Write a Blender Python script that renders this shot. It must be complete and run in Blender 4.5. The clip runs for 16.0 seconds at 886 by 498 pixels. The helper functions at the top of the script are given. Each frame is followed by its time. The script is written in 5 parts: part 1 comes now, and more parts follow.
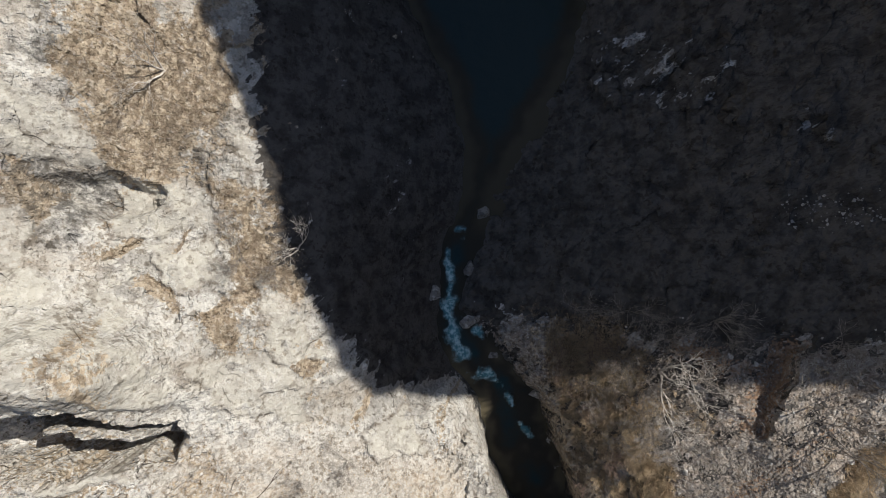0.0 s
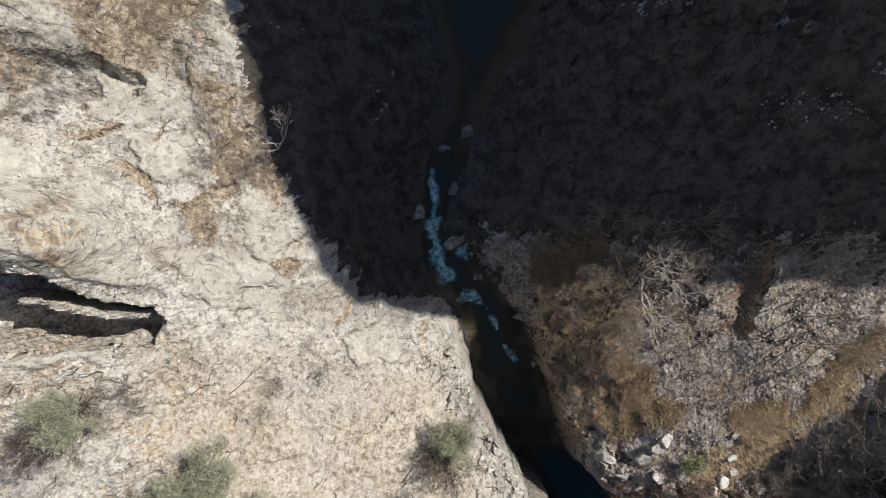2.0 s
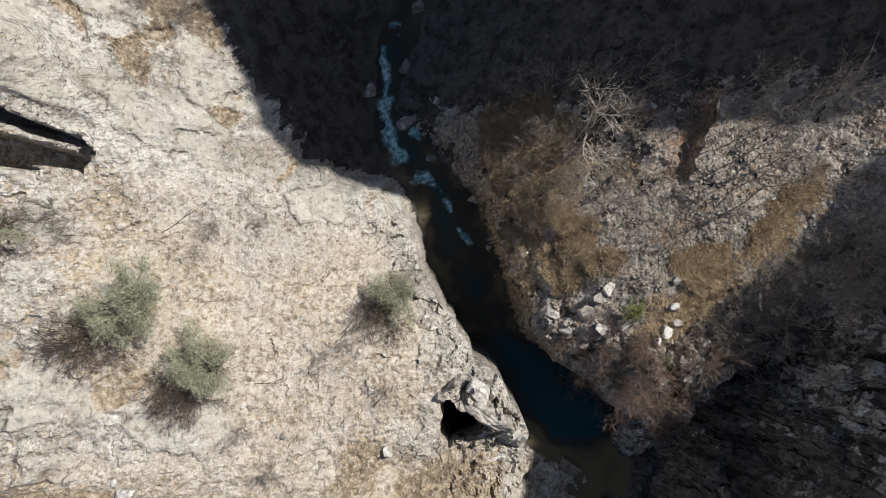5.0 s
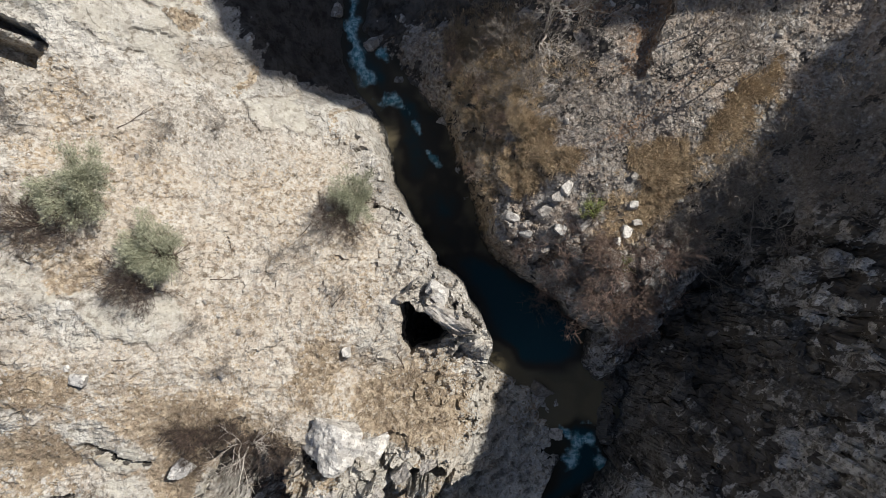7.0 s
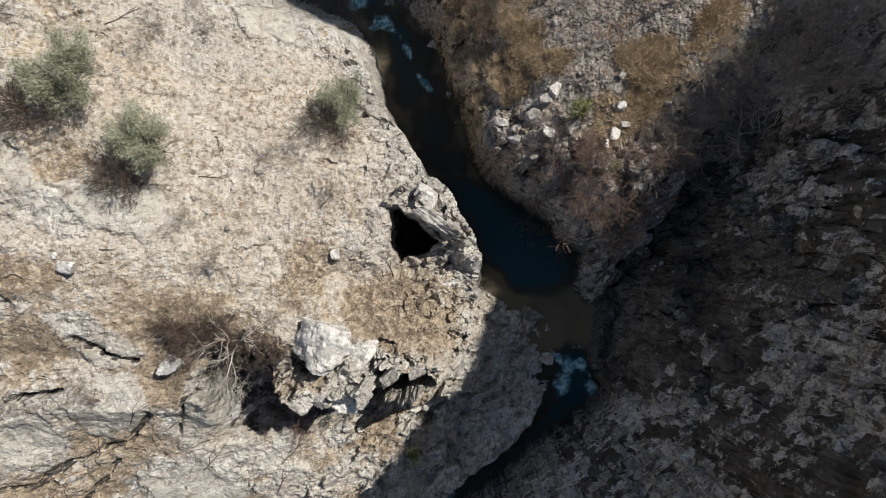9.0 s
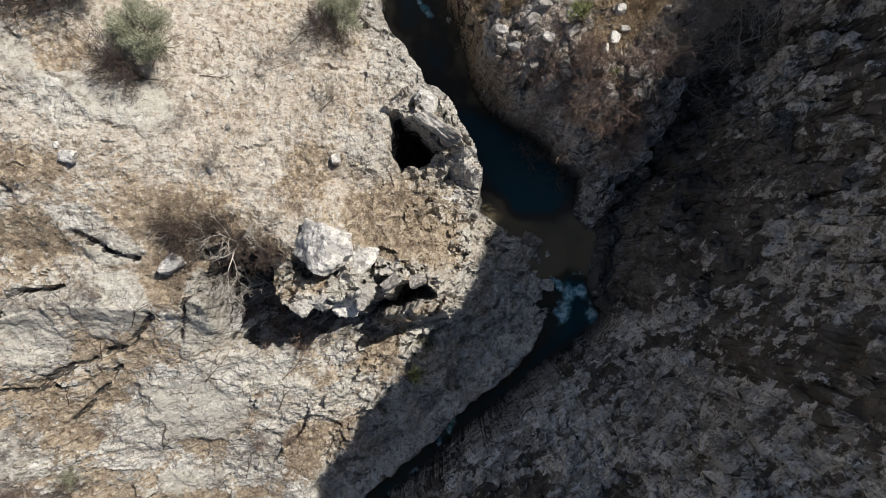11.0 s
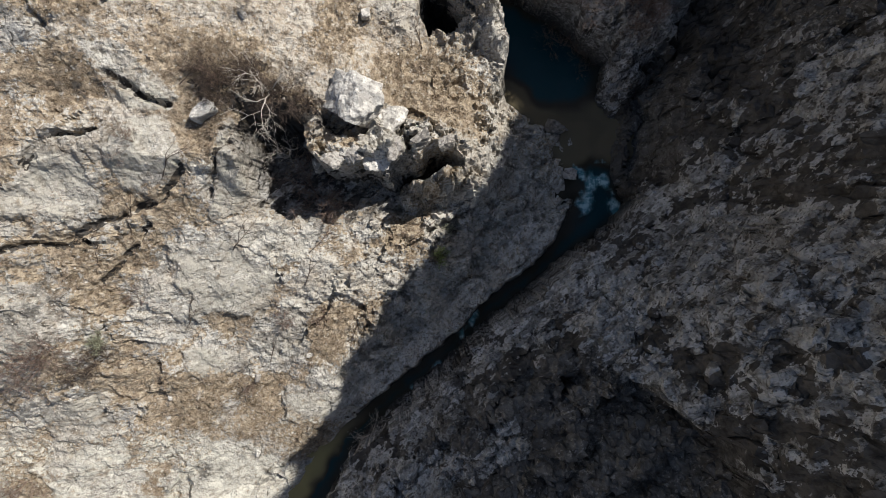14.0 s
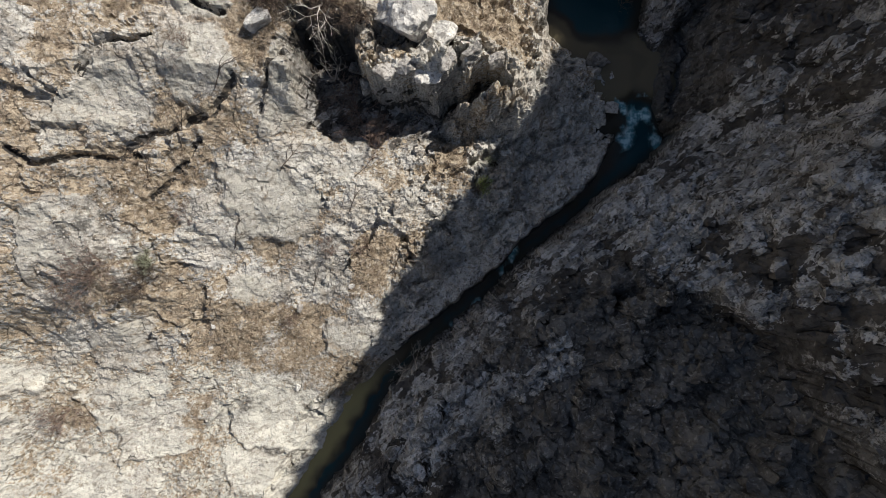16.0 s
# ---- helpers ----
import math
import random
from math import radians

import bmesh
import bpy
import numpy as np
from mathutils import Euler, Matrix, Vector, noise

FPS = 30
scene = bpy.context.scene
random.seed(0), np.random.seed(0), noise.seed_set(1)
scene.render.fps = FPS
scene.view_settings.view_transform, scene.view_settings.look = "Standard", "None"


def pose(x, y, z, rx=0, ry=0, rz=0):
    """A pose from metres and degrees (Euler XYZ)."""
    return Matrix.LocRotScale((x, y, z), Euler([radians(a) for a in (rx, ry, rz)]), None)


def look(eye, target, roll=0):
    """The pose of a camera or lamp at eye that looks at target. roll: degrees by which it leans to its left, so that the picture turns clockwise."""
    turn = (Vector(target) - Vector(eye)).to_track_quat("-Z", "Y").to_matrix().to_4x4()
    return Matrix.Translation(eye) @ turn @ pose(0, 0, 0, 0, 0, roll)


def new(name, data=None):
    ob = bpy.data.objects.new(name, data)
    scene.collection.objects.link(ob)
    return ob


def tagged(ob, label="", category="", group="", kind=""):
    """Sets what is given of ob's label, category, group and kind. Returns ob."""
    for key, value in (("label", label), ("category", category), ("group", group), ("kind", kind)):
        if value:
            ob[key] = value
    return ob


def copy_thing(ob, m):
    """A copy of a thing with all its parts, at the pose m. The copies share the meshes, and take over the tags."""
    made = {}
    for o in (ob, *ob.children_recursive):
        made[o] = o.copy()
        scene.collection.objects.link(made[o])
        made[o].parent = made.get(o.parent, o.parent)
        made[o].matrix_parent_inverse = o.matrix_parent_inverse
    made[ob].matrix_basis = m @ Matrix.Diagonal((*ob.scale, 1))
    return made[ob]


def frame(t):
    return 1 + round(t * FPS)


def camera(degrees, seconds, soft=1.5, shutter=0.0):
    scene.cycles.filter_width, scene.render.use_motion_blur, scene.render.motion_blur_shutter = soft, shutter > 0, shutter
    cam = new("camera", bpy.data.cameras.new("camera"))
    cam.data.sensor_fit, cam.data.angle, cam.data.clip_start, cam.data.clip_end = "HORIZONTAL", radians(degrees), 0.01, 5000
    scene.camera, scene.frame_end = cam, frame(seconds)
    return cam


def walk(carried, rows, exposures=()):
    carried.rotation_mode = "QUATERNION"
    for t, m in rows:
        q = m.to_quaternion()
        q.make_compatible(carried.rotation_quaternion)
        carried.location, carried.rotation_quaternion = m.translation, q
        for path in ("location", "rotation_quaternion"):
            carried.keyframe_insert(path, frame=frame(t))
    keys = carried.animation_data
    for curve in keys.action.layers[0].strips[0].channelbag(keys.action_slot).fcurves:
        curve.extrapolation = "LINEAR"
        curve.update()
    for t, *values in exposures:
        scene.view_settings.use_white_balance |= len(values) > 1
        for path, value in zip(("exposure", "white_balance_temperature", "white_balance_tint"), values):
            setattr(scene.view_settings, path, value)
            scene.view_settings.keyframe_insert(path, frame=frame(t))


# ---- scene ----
cam = camera(75.0, 16.0, 0.5)
PATH = [
    (0.0, 0.000, -0.000, 38.540, -0.005, -0.002, 0.001),
    (0.5, 0.223, -1.202, 38.556, 0.056, 0.137, 0.032),
    (1.0, 0.501, -2.597, 38.577, 0.309, 0.245, 0.063),
    (1.5, 0.727, -3.774, 38.554, 0.340, 0.181, 0.104),
    (2.0, 1.019, -5.115, 38.545, 0.491, 0.107, 0.097),
    (2.5, 1.283, -6.374, 38.505, 0.661, -0.028, 0.125),
    (3.0, 1.719, -7.626, 38.443, 0.651, 0.022, 0.071),
    (3.5, 2.236, -8.834, 38.376, 0.728, 0.204, 0.004),
    (4.0, 2.707, -10.130, 38.294, 0.801, 0.047, 0.046),
    (6.5, 6.054, -15.846, 38.033, 0.356, 1.094, -0.392),
    (7.0, 6.420, -17.098, 38.006, 0.410, 1.184, -0.419),
    (7.5, 6.618, -18.165, 37.999, 0.267, 1.177, -0.425),
    (8.0, 6.788, -19.379, 37.983, 0.273, 1.200, -0.419),
    (8.5, 6.839, -20.504, 37.997, 0.283, 1.119, -0.456),
    (9.0, 6.922, -21.675, 38.012, 0.227, 1.159, -0.470),
    (11.5, 6.913, -27.499, 38.070, 0.201, 1.269, -0.546),
    (12.0, 6.652, -28.774, 38.077, 0.305, 1.084, -0.599),
    (12.5, 6.411, -29.893, 38.080, 0.296, 1.041, -0.671),
    (13.0, 6.081, -31.093, 38.081, 0.353, 1.004, -0.707),
    (13.5, 5.681, -32.183, 38.063, 0.403, 0.933, -0.718),
    (14.0, 5.252, -33.322, 38.024, 0.430, 1.014, -0.756),
    (14.5, 4.800, -34.365, 38.003, 0.464, 1.143, -0.755),
    (15.0, 4.219, -35.443, 37.947, 0.497, 1.251, -0.737),
    (15.5, 3.609, -36.389, 37.889, 0.463, 1.312, -0.697),
    (16.0, 2.989, -37.424, 37.866, 0.479, 1.526, -0.665),
]
walk(cam, [(t, pose(x, y, z, rx, ry, rz)) for t, x, y, z, rx, ry, rz in PATH])

# ---- light ----
SUN_AZIMUTH, SUN_HEIGHT = 34.0, 45.0        # degrees north of east, and above the horizon
sun = new("sun", bpy.data.lights.new("sun", "SUN"))
sun.data.energy, sun.data.angle, sun.data.color = 4.7, radians(0.6), (1.0, 0.965, 0.905)
to_sun = Vector((math.cos(radians(SUN_AZIMUTH)), math.sin(radians(SUN_AZIMUTH)), math.tan(radians(SUN_HEIGHT))))
sun.matrix_world = look(to_sun * 100, (0, 0, 0))
world = bpy.data.worlds.new("sky")
scene.world = world
world.use_nodes = True
wn = world.node_tree
sky = wn.nodes.new("ShaderNodeTexSky")
sky.sky_type, sky.sun_disc = "NISHITA", False
sky.sun_elevation, sky.sun_rotation = radians(SUN_HEIGHT), radians(90 - SUN_AZIMUTH)
wn.links.new(sky.outputs[0], wn.nodes["Background"].inputs[0])
wn.nodes["Background"].inputs[1].default_value = 0.096
scene.view_settings.exposure = 0.30

# ---- numeric helpers ----
def hash2(ix, iy, seed):
    h = (ix.astype(np.int64) * 374761393 + iy.astype(np.int64) * 668265263 + seed * 1442695041) & 0xFFFFFFFF
    h = ((h ^ (h >> 13)) * 1274126177) & 0xFFFFFFFF
    h = h ^ (h >> 16)
    return (h & 0xFFFFFF) / float(0x1000000)


def perlin(x, y, seed=0):
    ix, iy = np.floor(x), np.floor(y)
    fx, fy = x - ix, y - iy
    u, v = fx * fx * fx * (fx * (fx * 6 - 15) + 10), fy * fy * fy * (fy * (fy * 6 - 15) + 10)
    total = 0
    for dx in (0, 1):
        for dy in (0, 1):
            a = hash2(ix + dx, iy + dy, seed) * 2 * math.pi
            g = np.cos(a) * (fx - dx) + np.sin(a) * (fy - dy)
            total = total + g * (u if dx else 1 - u) * (v if dy else 1 - v)
    return total * 1.4


def fbm(x, y, size, octaves=4, seed=0, gain=0.5):
    total, amp, norm = 0, 1.0, 0.0
    for o in range(octaves):
        f = 2.0 ** o / size
        total = total + amp * perlin(x * f + 17.3 * o, y * f - 9.1 * o, seed + o)
        norm, amp = norm + amp, amp * gain
    return total / norm


def ridged(x, y, size, octaves=4, seed=0):
    total, amp, norm = 0, 1.0, 0.0
    for o in range(octaves):
        f = 2.0 ** o / size
        total = total + amp * (1 - 2 * np.abs(perlin(x * f + 5.7 * o, y * f + 3.3 * o, seed + o)))
        norm, amp = norm + amp, amp * 0.5
    return total / norm


def cells(x, y, size, seed=0):
    """Cell noise: distance to the nearest edge, and a random number for each cell with its local slope."""
    x, y = x / size, y / size
    ix, iy = np.floor(x), np.floor(y)
    d1, d2, rnd, cx, cy = np.full(x.shape, 9.0), np.full(x.shape, 9.0), np.zeros(x.shape), np.zeros(x.shape), np.zeros(x.shape)
    for dx in (-1, 0, 1):
        for dy in (-1, 0, 1):
            jx, jy = ix + dx, iy + dy
            px, py = jx + hash2(jx, jy, seed), jy + hash2(jx, jy, seed + 7)
            d = (x - px) ** 2 + (y - py) ** 2
            near = d < d1
            d2 = np.where(near, d1, np.minimum(d2, d))
            rnd = np.where(near, hash2(jx, jy, seed + 13), rnd)
            cx, cy = np.where(near, x - px, cx), np.where(near, y - py, cy)
            d1 = np.where(near, d, d1)
    return np.sqrt(d2) - np.sqrt(d1), rnd, cx, cy


def smooth(a, b, v):
    t = np.clip((v - a) / (b - a), 0, 1)
    return t * t * (3 - 2 * t)


def seg_dist(x, y, line):
    """Distance to a polyline, signed side (left of its way is plus) and the share along it."""
    best, side, share = np.full(x.shape, 1e9), np.zeros(x.shape), np.zeros(x.shape)
    n = len(line) - 1
    for i in range(n):
        (ax, ay), (bx, by) = line[i], line[i + 1]
        wx, wy = bx - ax, by - ay
        t = np.clip(((x - ax) * wx + (y - ay) * wy) / (wx * wx + wy * wy), 0, 1)
        d = np.hypot(x - ax - t * wx, y - ay - t * wy)
        near = d < best
        side = np.where(near, np.sign(wx * (y - ay) - wy * (x - ax)), side)
        share = np.where(near, (i + t) / n, share)
        best = np.where(near, d, best)
    return best, side, share


def inside_dist(x, y, poly):
    """Distance to a polygon's edge, minus inside."""
    d, _, _ = seg_dist(x, y, poly + poly[:1])
    inside = np.zeros(x.shape, bool)
    for (ax, ay), (bx, by) in zip(poly, poly[1:] + poly[:1]):
        if ay != by:
            inside ^= ((ay > y) != (by > y)) & (x < (bx - ax) * (y - ay) / (by - ay) + ax)
    return np.where(inside, -d, d)


def blob(x, y, cx, cy, rx, ry, turn=0.0):
    """1 at a patch's middle, 0 at its edge and beyond."""
    c, s = math.cos(radians(turn)), math.sin(radians(turn))
    u, v = ((x - cx) * c + (y - cy) * s) / rx, (-(x - cx) * s + (y - cy) * c) / ry
    return np.clip(1 - np.hypot(u, v), 0, 1)


# ---- the gorge's form: cross-sections from north to south ----
# y, west and east edge of the water, its level
RIVER = np.array([
    (30, -5.0, 10.0, 5.3), (14, -2.0, 8.2, 5.2), (10, 0.3, 6.6, 5.15), (6, 1.7, 4.1, 5.1), (3.6, 1.4, 3.0, 4.8), (1, 0.5, 2.0, 4.3),
    (-1, -0.2, 1.2, 3.85), (-3.7, -0.4, 0.9, 3.5), (-5.4, -0.1, 2.4, 3.35), (-7.2, 0.7, 4.2, 3.1), (-8.9, 2.0, 6.0, 2.75),
    (-12.5, 3.0, 7.4, 2.5), (-15.3, 4.1, 7.7, 2.3), (-17.1, 5.2, 8.3, 2.15), (-19, 6.9, 11.3, 2.1), (-22, 8.4, 14.9, 2.1),
    (-24, 8.8, 14.2, 2.1), (-25.5, 12.2, 16.0, 2.05), (-27.5, 12.8, 15.4, 1.95), (-30.5, 13.2, 16.4, 1.0),
    (-33.2, 11.4, 13.0, 0.9)])
RIVER_SOUTH = np.array([(-36, 8.1, 9.5, 0.85), (-38.8, 5.2, 6.3, 0.8), (-41, 2.6, 3.9, 0.75),
    (-43, 0.0, 1.4, 0.6), (-46, -3.2, -1.2, 0.3), (-50, -5.6, -3.6, 0.25), (-53, -7.9, -5.9, 0.2), (-75, -20.0, -16.0, 0.0)])
RIVER = np.vstack([RIVER, RIVER_SOUTH])
# y, height at x = -20, a knee (x, z) on the west slope
WEST_SLOPE = np.array([
    (16, 21, -12, 13.8), (8, 21, -11.9, 13.3), (1, 20, -10.8, 11.8), (-4, 22, -9.5, 12.3), (-8, 20, -9, 12.4), (-12, 19, -8.1, 12.2),
    (-16, 19.5, -4.1, 11.6), (-21.5, 19, -4, 12.4), (-24.5, 16.5, 0, 10.9), (-26.3, 14.6, 1.0, 10.5), (-28.8, 14.6, 0.5, 10.4), (-29.5, 14.6, -6.5, 10.7), (-30.7, 14.4, -6.5, 9.6), (-33.5, 15, -8, 8.2), (-36, 13.2, -7.5, 6.6),
    (-38, 12, -7.5, 5.4), (-42.5, 7, -8, 3.3), (-48, 5, -12.4, 2.6), (-54, 4, -14, 2.4), (-70, 4, -24, 2.4)])
# y, the west rim (x, z), the hollow of the wall below it
WEST_RIM = np.array([
    (16, -6, 9.5, 1.0), (8, -5, 9.3, 1.0), (1, -6, 10.3, 1.0), (-4, -5.2, 9.6, 1.0), (-8, -2.6, 7.3, 1.0), (-10, 1.0, 6.3, 1.0), (-12, 2.4, 6.4, 1.0),
    (-15, 3.7, 8.2, 1.0), (-17.7, 6.5, 9.0, 1.0), (-19.7, 7.9, 9.0, 1.0), (-21.3, 8.9, 8.0, 1.0), (-23, 8.2, 6.2, 1.2), (-25, 7.4, 6.0, 2.0),
    (-28.8, 4.6, 9.3, 2.0), (-29.5, 4.4, 8.9, 2.0), (-30.7, 3.4, 4.2, 1.5), (-33.5, 3.8, 3.8, 1.0), (-36, 0.2, 3.9, 1.0), (-38, -1.2, 3.6, 1.0), (-42.5, -2.6, 2.3, 1.0), (-48, -7.3, 1.2, 1.0),
    (-54, -10, 1.4, 1.0), (-70, -21, 1.3, 1.0)])
# the recess in the broken wall below the meadow
RECESS = [(-4.5, -26.6), (-4.8, -30.8), (-2.6, -31.4), (-0.8, -31.6), (0.6, -31.0), (1.8, -30.7), (3.4, -29.4), (5.8, -28.6), (5.5, -28.0), (4.2, -27.9), (3.0, -28.6), (2.0, -29.5), (1.5, -28.9), (-1.3, -29.0), (-1.9, -27.6), (-2.3, -26.5)]
CREST = [(-4.6, -26.1), (-2.3, -26.1), (-1.5, -28.3), (0.3, -28.3), (1.7, -28.2), (2.6, -28.2), (4.2, -27.4), (5.8, -27.8)]
# y and two knees (x, z) of the east bank
EAST_LOW = np.array([
    (16, 9.5, 7, 14, 11), (7, 8.7, 6.4, 13.5, 10.2), (2, 7, 5.5, 11.5, 7.8), (-3.5, 5.0, 5.2, 8.5, 6.4), (-6.5, 5.7, 5.6, 8.5, 7.7), (-10.5, 6.8, 6.4, 9.2, 9.6),
    (-13.5, 7.9, 8.0, 11.2, 10.7), (-16.3, 8.7, 8.9, 10.9, 10), (-18.5, 10.8, 6.6, 14.4, 9.0), (-20.5, 12.8, 5.2, 14.5, 7.2), (-22.5, 14.8, 4.4, 17.1, 5.0),
    (-25, 16.6, 3.0, 18.1, 5.7), (-28, 16.8, 4.0, 18.4, 7.0), (-32, 14.9, 5.0, 17.4, 8.8), (-35, 10.9, 7.0, 14.4, 9.8), (-38, 7.4, 6.4, 11.6, 9.6),
    (-40, 5.2, 5.8, 8.4, 8.6), (-42, 3.3, 5.6, 8.2, 9.8), (-45, -0.5, 4.7, 5.2, 9.0)])
EAST_LOW = np.vstack([EAST_LOW, [(-49, -2.6, 4.4, 2.4, 8.4), (-54, -5.2, 4.4, 0, 8.6), (-75, -14.5, 4, -9, 9)]])
# y and two knees (x, z) further east
EAST_MID = np.array([
    (16, 17, 13, 20, 15), (7, 15.5, 11.6, 17.6, 12.7), (2, 14, 9.2, 18, 11), (-3.5, 12.5, 8.9, 18.4, 11.7), (-6.5, 13, 10.7, 20.4, 12.3), (-10.5, 17.5, 12.0, 21.4, 12.0),
    (-13.5, 14.5, 11.3, 20.7, 10.8), (-16.3, 16.5, 9.8, 21, 8.8), (-18.5, 17, 7.4, 20, 6.8), (-20.5, 17.2, 5.5, 19.2, 6.4), (-22.5, 19, 6.0, 20.8, 7.8),
    (-25, 19.3, 7.2, 20.3, 8.7), (-28, 19.4, 9.2, 20.4, 12.2), (-32, 18.4, 11, 19, 15.4), (-35, 15.8, 12.6, 16.5, 14.6), (-38, 14.8, 13, 15.6, 15.4),
    (-40, 13, 11.2, 15.3, 14)])
EAST_MID = np.vstack([EAST_MID, [(-42, 12, 11.2, 15.5, 13.6), (-45, 9.7, 11.4, 14, 14.3), (-49, 8, 12, 13, 16), (-54, 6, 13, 11, 17), (-75, 0, 14, 6, 18)]])
# y, a last knee (x, z), height at x = 28
EAST_HIGH = np.array([
    (16, 23, 18, 24), (7, 21, 15, 22), (2, 22, 14.5, 20), (-3.5, 23, 14, 18), (-10.5, 24, 13, 18), (-13.5, 23.3, 12.8, 18), (-16.3, 22.8, 12.4, 19), (-18.5, 22.6, 11.4, 22),
    (-20.5, 22.5, 11.4, 26), (-22.5, 22.4, 11.2, 30), (-25, 22.0, 12.2, 33), (-28, 21.4, 15.6, 36), (-32, 20.5, 20.5, 38), (-35, 18.6, 17.4, 38),
    (-38, 17.5, 18.4, 38), (-40, 16.6, 18.3, 38), (-42, 17.6, 17, 36), (-45, 18, 19, 34), (-54, 18, 24, 34), (-75, 14, 26, 34)])
# unseen high rock masses added to the north-east and south-east, whose rims throw the gorge's shade
MASS_NORTH = [(12.2, 36), (15.4, 29.2), (17.9, 25.8), (19.8, 22.4), (21.4, 18.0), (24.2, 14.6), (27.0, 13.2), (30.5, 13.7), (36.3, 14.2), (39.0, 14.4), (41.0, 12.9), (44.2, 12.2), (46.1, 11.9), (48.4, 11.7), (62, 18), (120, 60), (120, 140), (20, 140)]
MASS_SOUTH = [(21, -45), (24.5, -37.4), (29.5, -27.9), (33.3, -20.2), (35.6, -13.4), (39.2, -8.0), (42.6, -3.2), (44.6, -0.6), (45.6, 2.6), (46.3, 4.9), (46.9, 6.4), (48.2, 8.6), (49.8, 9.8), (66, 14), (130, 40), (130, -120), (16, -120), (14, -70)]


def column(table, y, k):
    return np.interp(y, table[::-1, 0], table[::-1, k])


def profile(x, knots):
    z = knots[0][1] + 0 * x
    for (xa, za), (xb, zb) in zip(knots, knots[1:]):
        t = np.clip((x - xa) / np.maximum(xb - xa, 0.05), 0, 1)
        z = np.where(x > xa, za + (zb - za) * t, z)
    return z


def gorge(x, y):
    """Height of the ground, and the masks by which its cover is told apart."""
    wx = x + 0.55 * fbm(x, y, 4.5, 3, 11) + 0.25 * fbm(x, y, 1.2, 2, 31)
    wy = y + 0.55 * fbm(x, y, 4.5, 3, 21) + 0.25 * fbm(x, y, 1.2, 2, 41)
    left, right, level = column(RIVER, wy, 1), column(RIVER, wy, 2), column(RIVER, wy, 3)
    # west bank
    z20, xm, zm = (column(WEST_SLOPE, wy, k) for k in (1, 2, 3))
    xr, zr, hollow = (column(WEST_RIM, wy, k) for k in (1, 2, 3))
    west = profile(wx, [(-20 - 0 * x, z20), (xm, zm), (xr, zr)])
    west = west + np.clip(-20 - wx, 0, None) * 0.8
    u = np.clip((wx - xr) / np.maximum(left - xr, 0.25), 0, 1)
    west = np.where(wx > xr, level - 0.3 + (zr - level + 0.3) * (1 - u) ** hollow, west)
    # east bank
    a, b = [column(EAST_LOW, wy, k) for k in (1, 2, 3, 4)], [column(EAST_MID, wy, k) for k in (1, 2, 3, 4)]
    c = [column(EAST_HIGH, wy, k) for k in (1, 2, 3)]
    east = profile(wx, [(right, level - 0.3), (a[0], a[1]), (a[2], a[3]), (b[0], b[1]), (b[2], b[3]), (c[0], c[1]), (28 + 0 * x, c[2])])
    east = east + np.clip(wx - 28, 0, None) * 0.35
    middle = (left + right) / 2
    z = np.where(wx < middle, west, east)
    bed = (wx > left) & (wx < right)
    depth = np.minimum(wx - left, right - wx)
    z = np.where(bed, level - 0.3 - np.clip(depth, 0, 1.2) * 0.9, z)
    # the unseen high masses, added for their shadows
    for mass, steep in ((MASS_NORTH, 9.0), (MASS_SOUTH, 8.0)):
        d = inside_dist(x + 0.6 * fbm(x, y, 3, 3, 51), y + 0.6 * fbm(x, y, 3, 3, 61), mass)
        top = 45 + np.clip(-d, 0, 60) * 0.5
        z = np.maximum(z, np.where(d < 0, top, 45 - steep * d))
    return z, wx, wy, left, right, level, xr


# ---- materials ----
def material(name):
    m = bpy.data.materials.new(name)
    m.use_nodes = True
    return m, m.node_tree.nodes, m.node_tree.links, m.node_tree.nodes["Principled BSDF"]


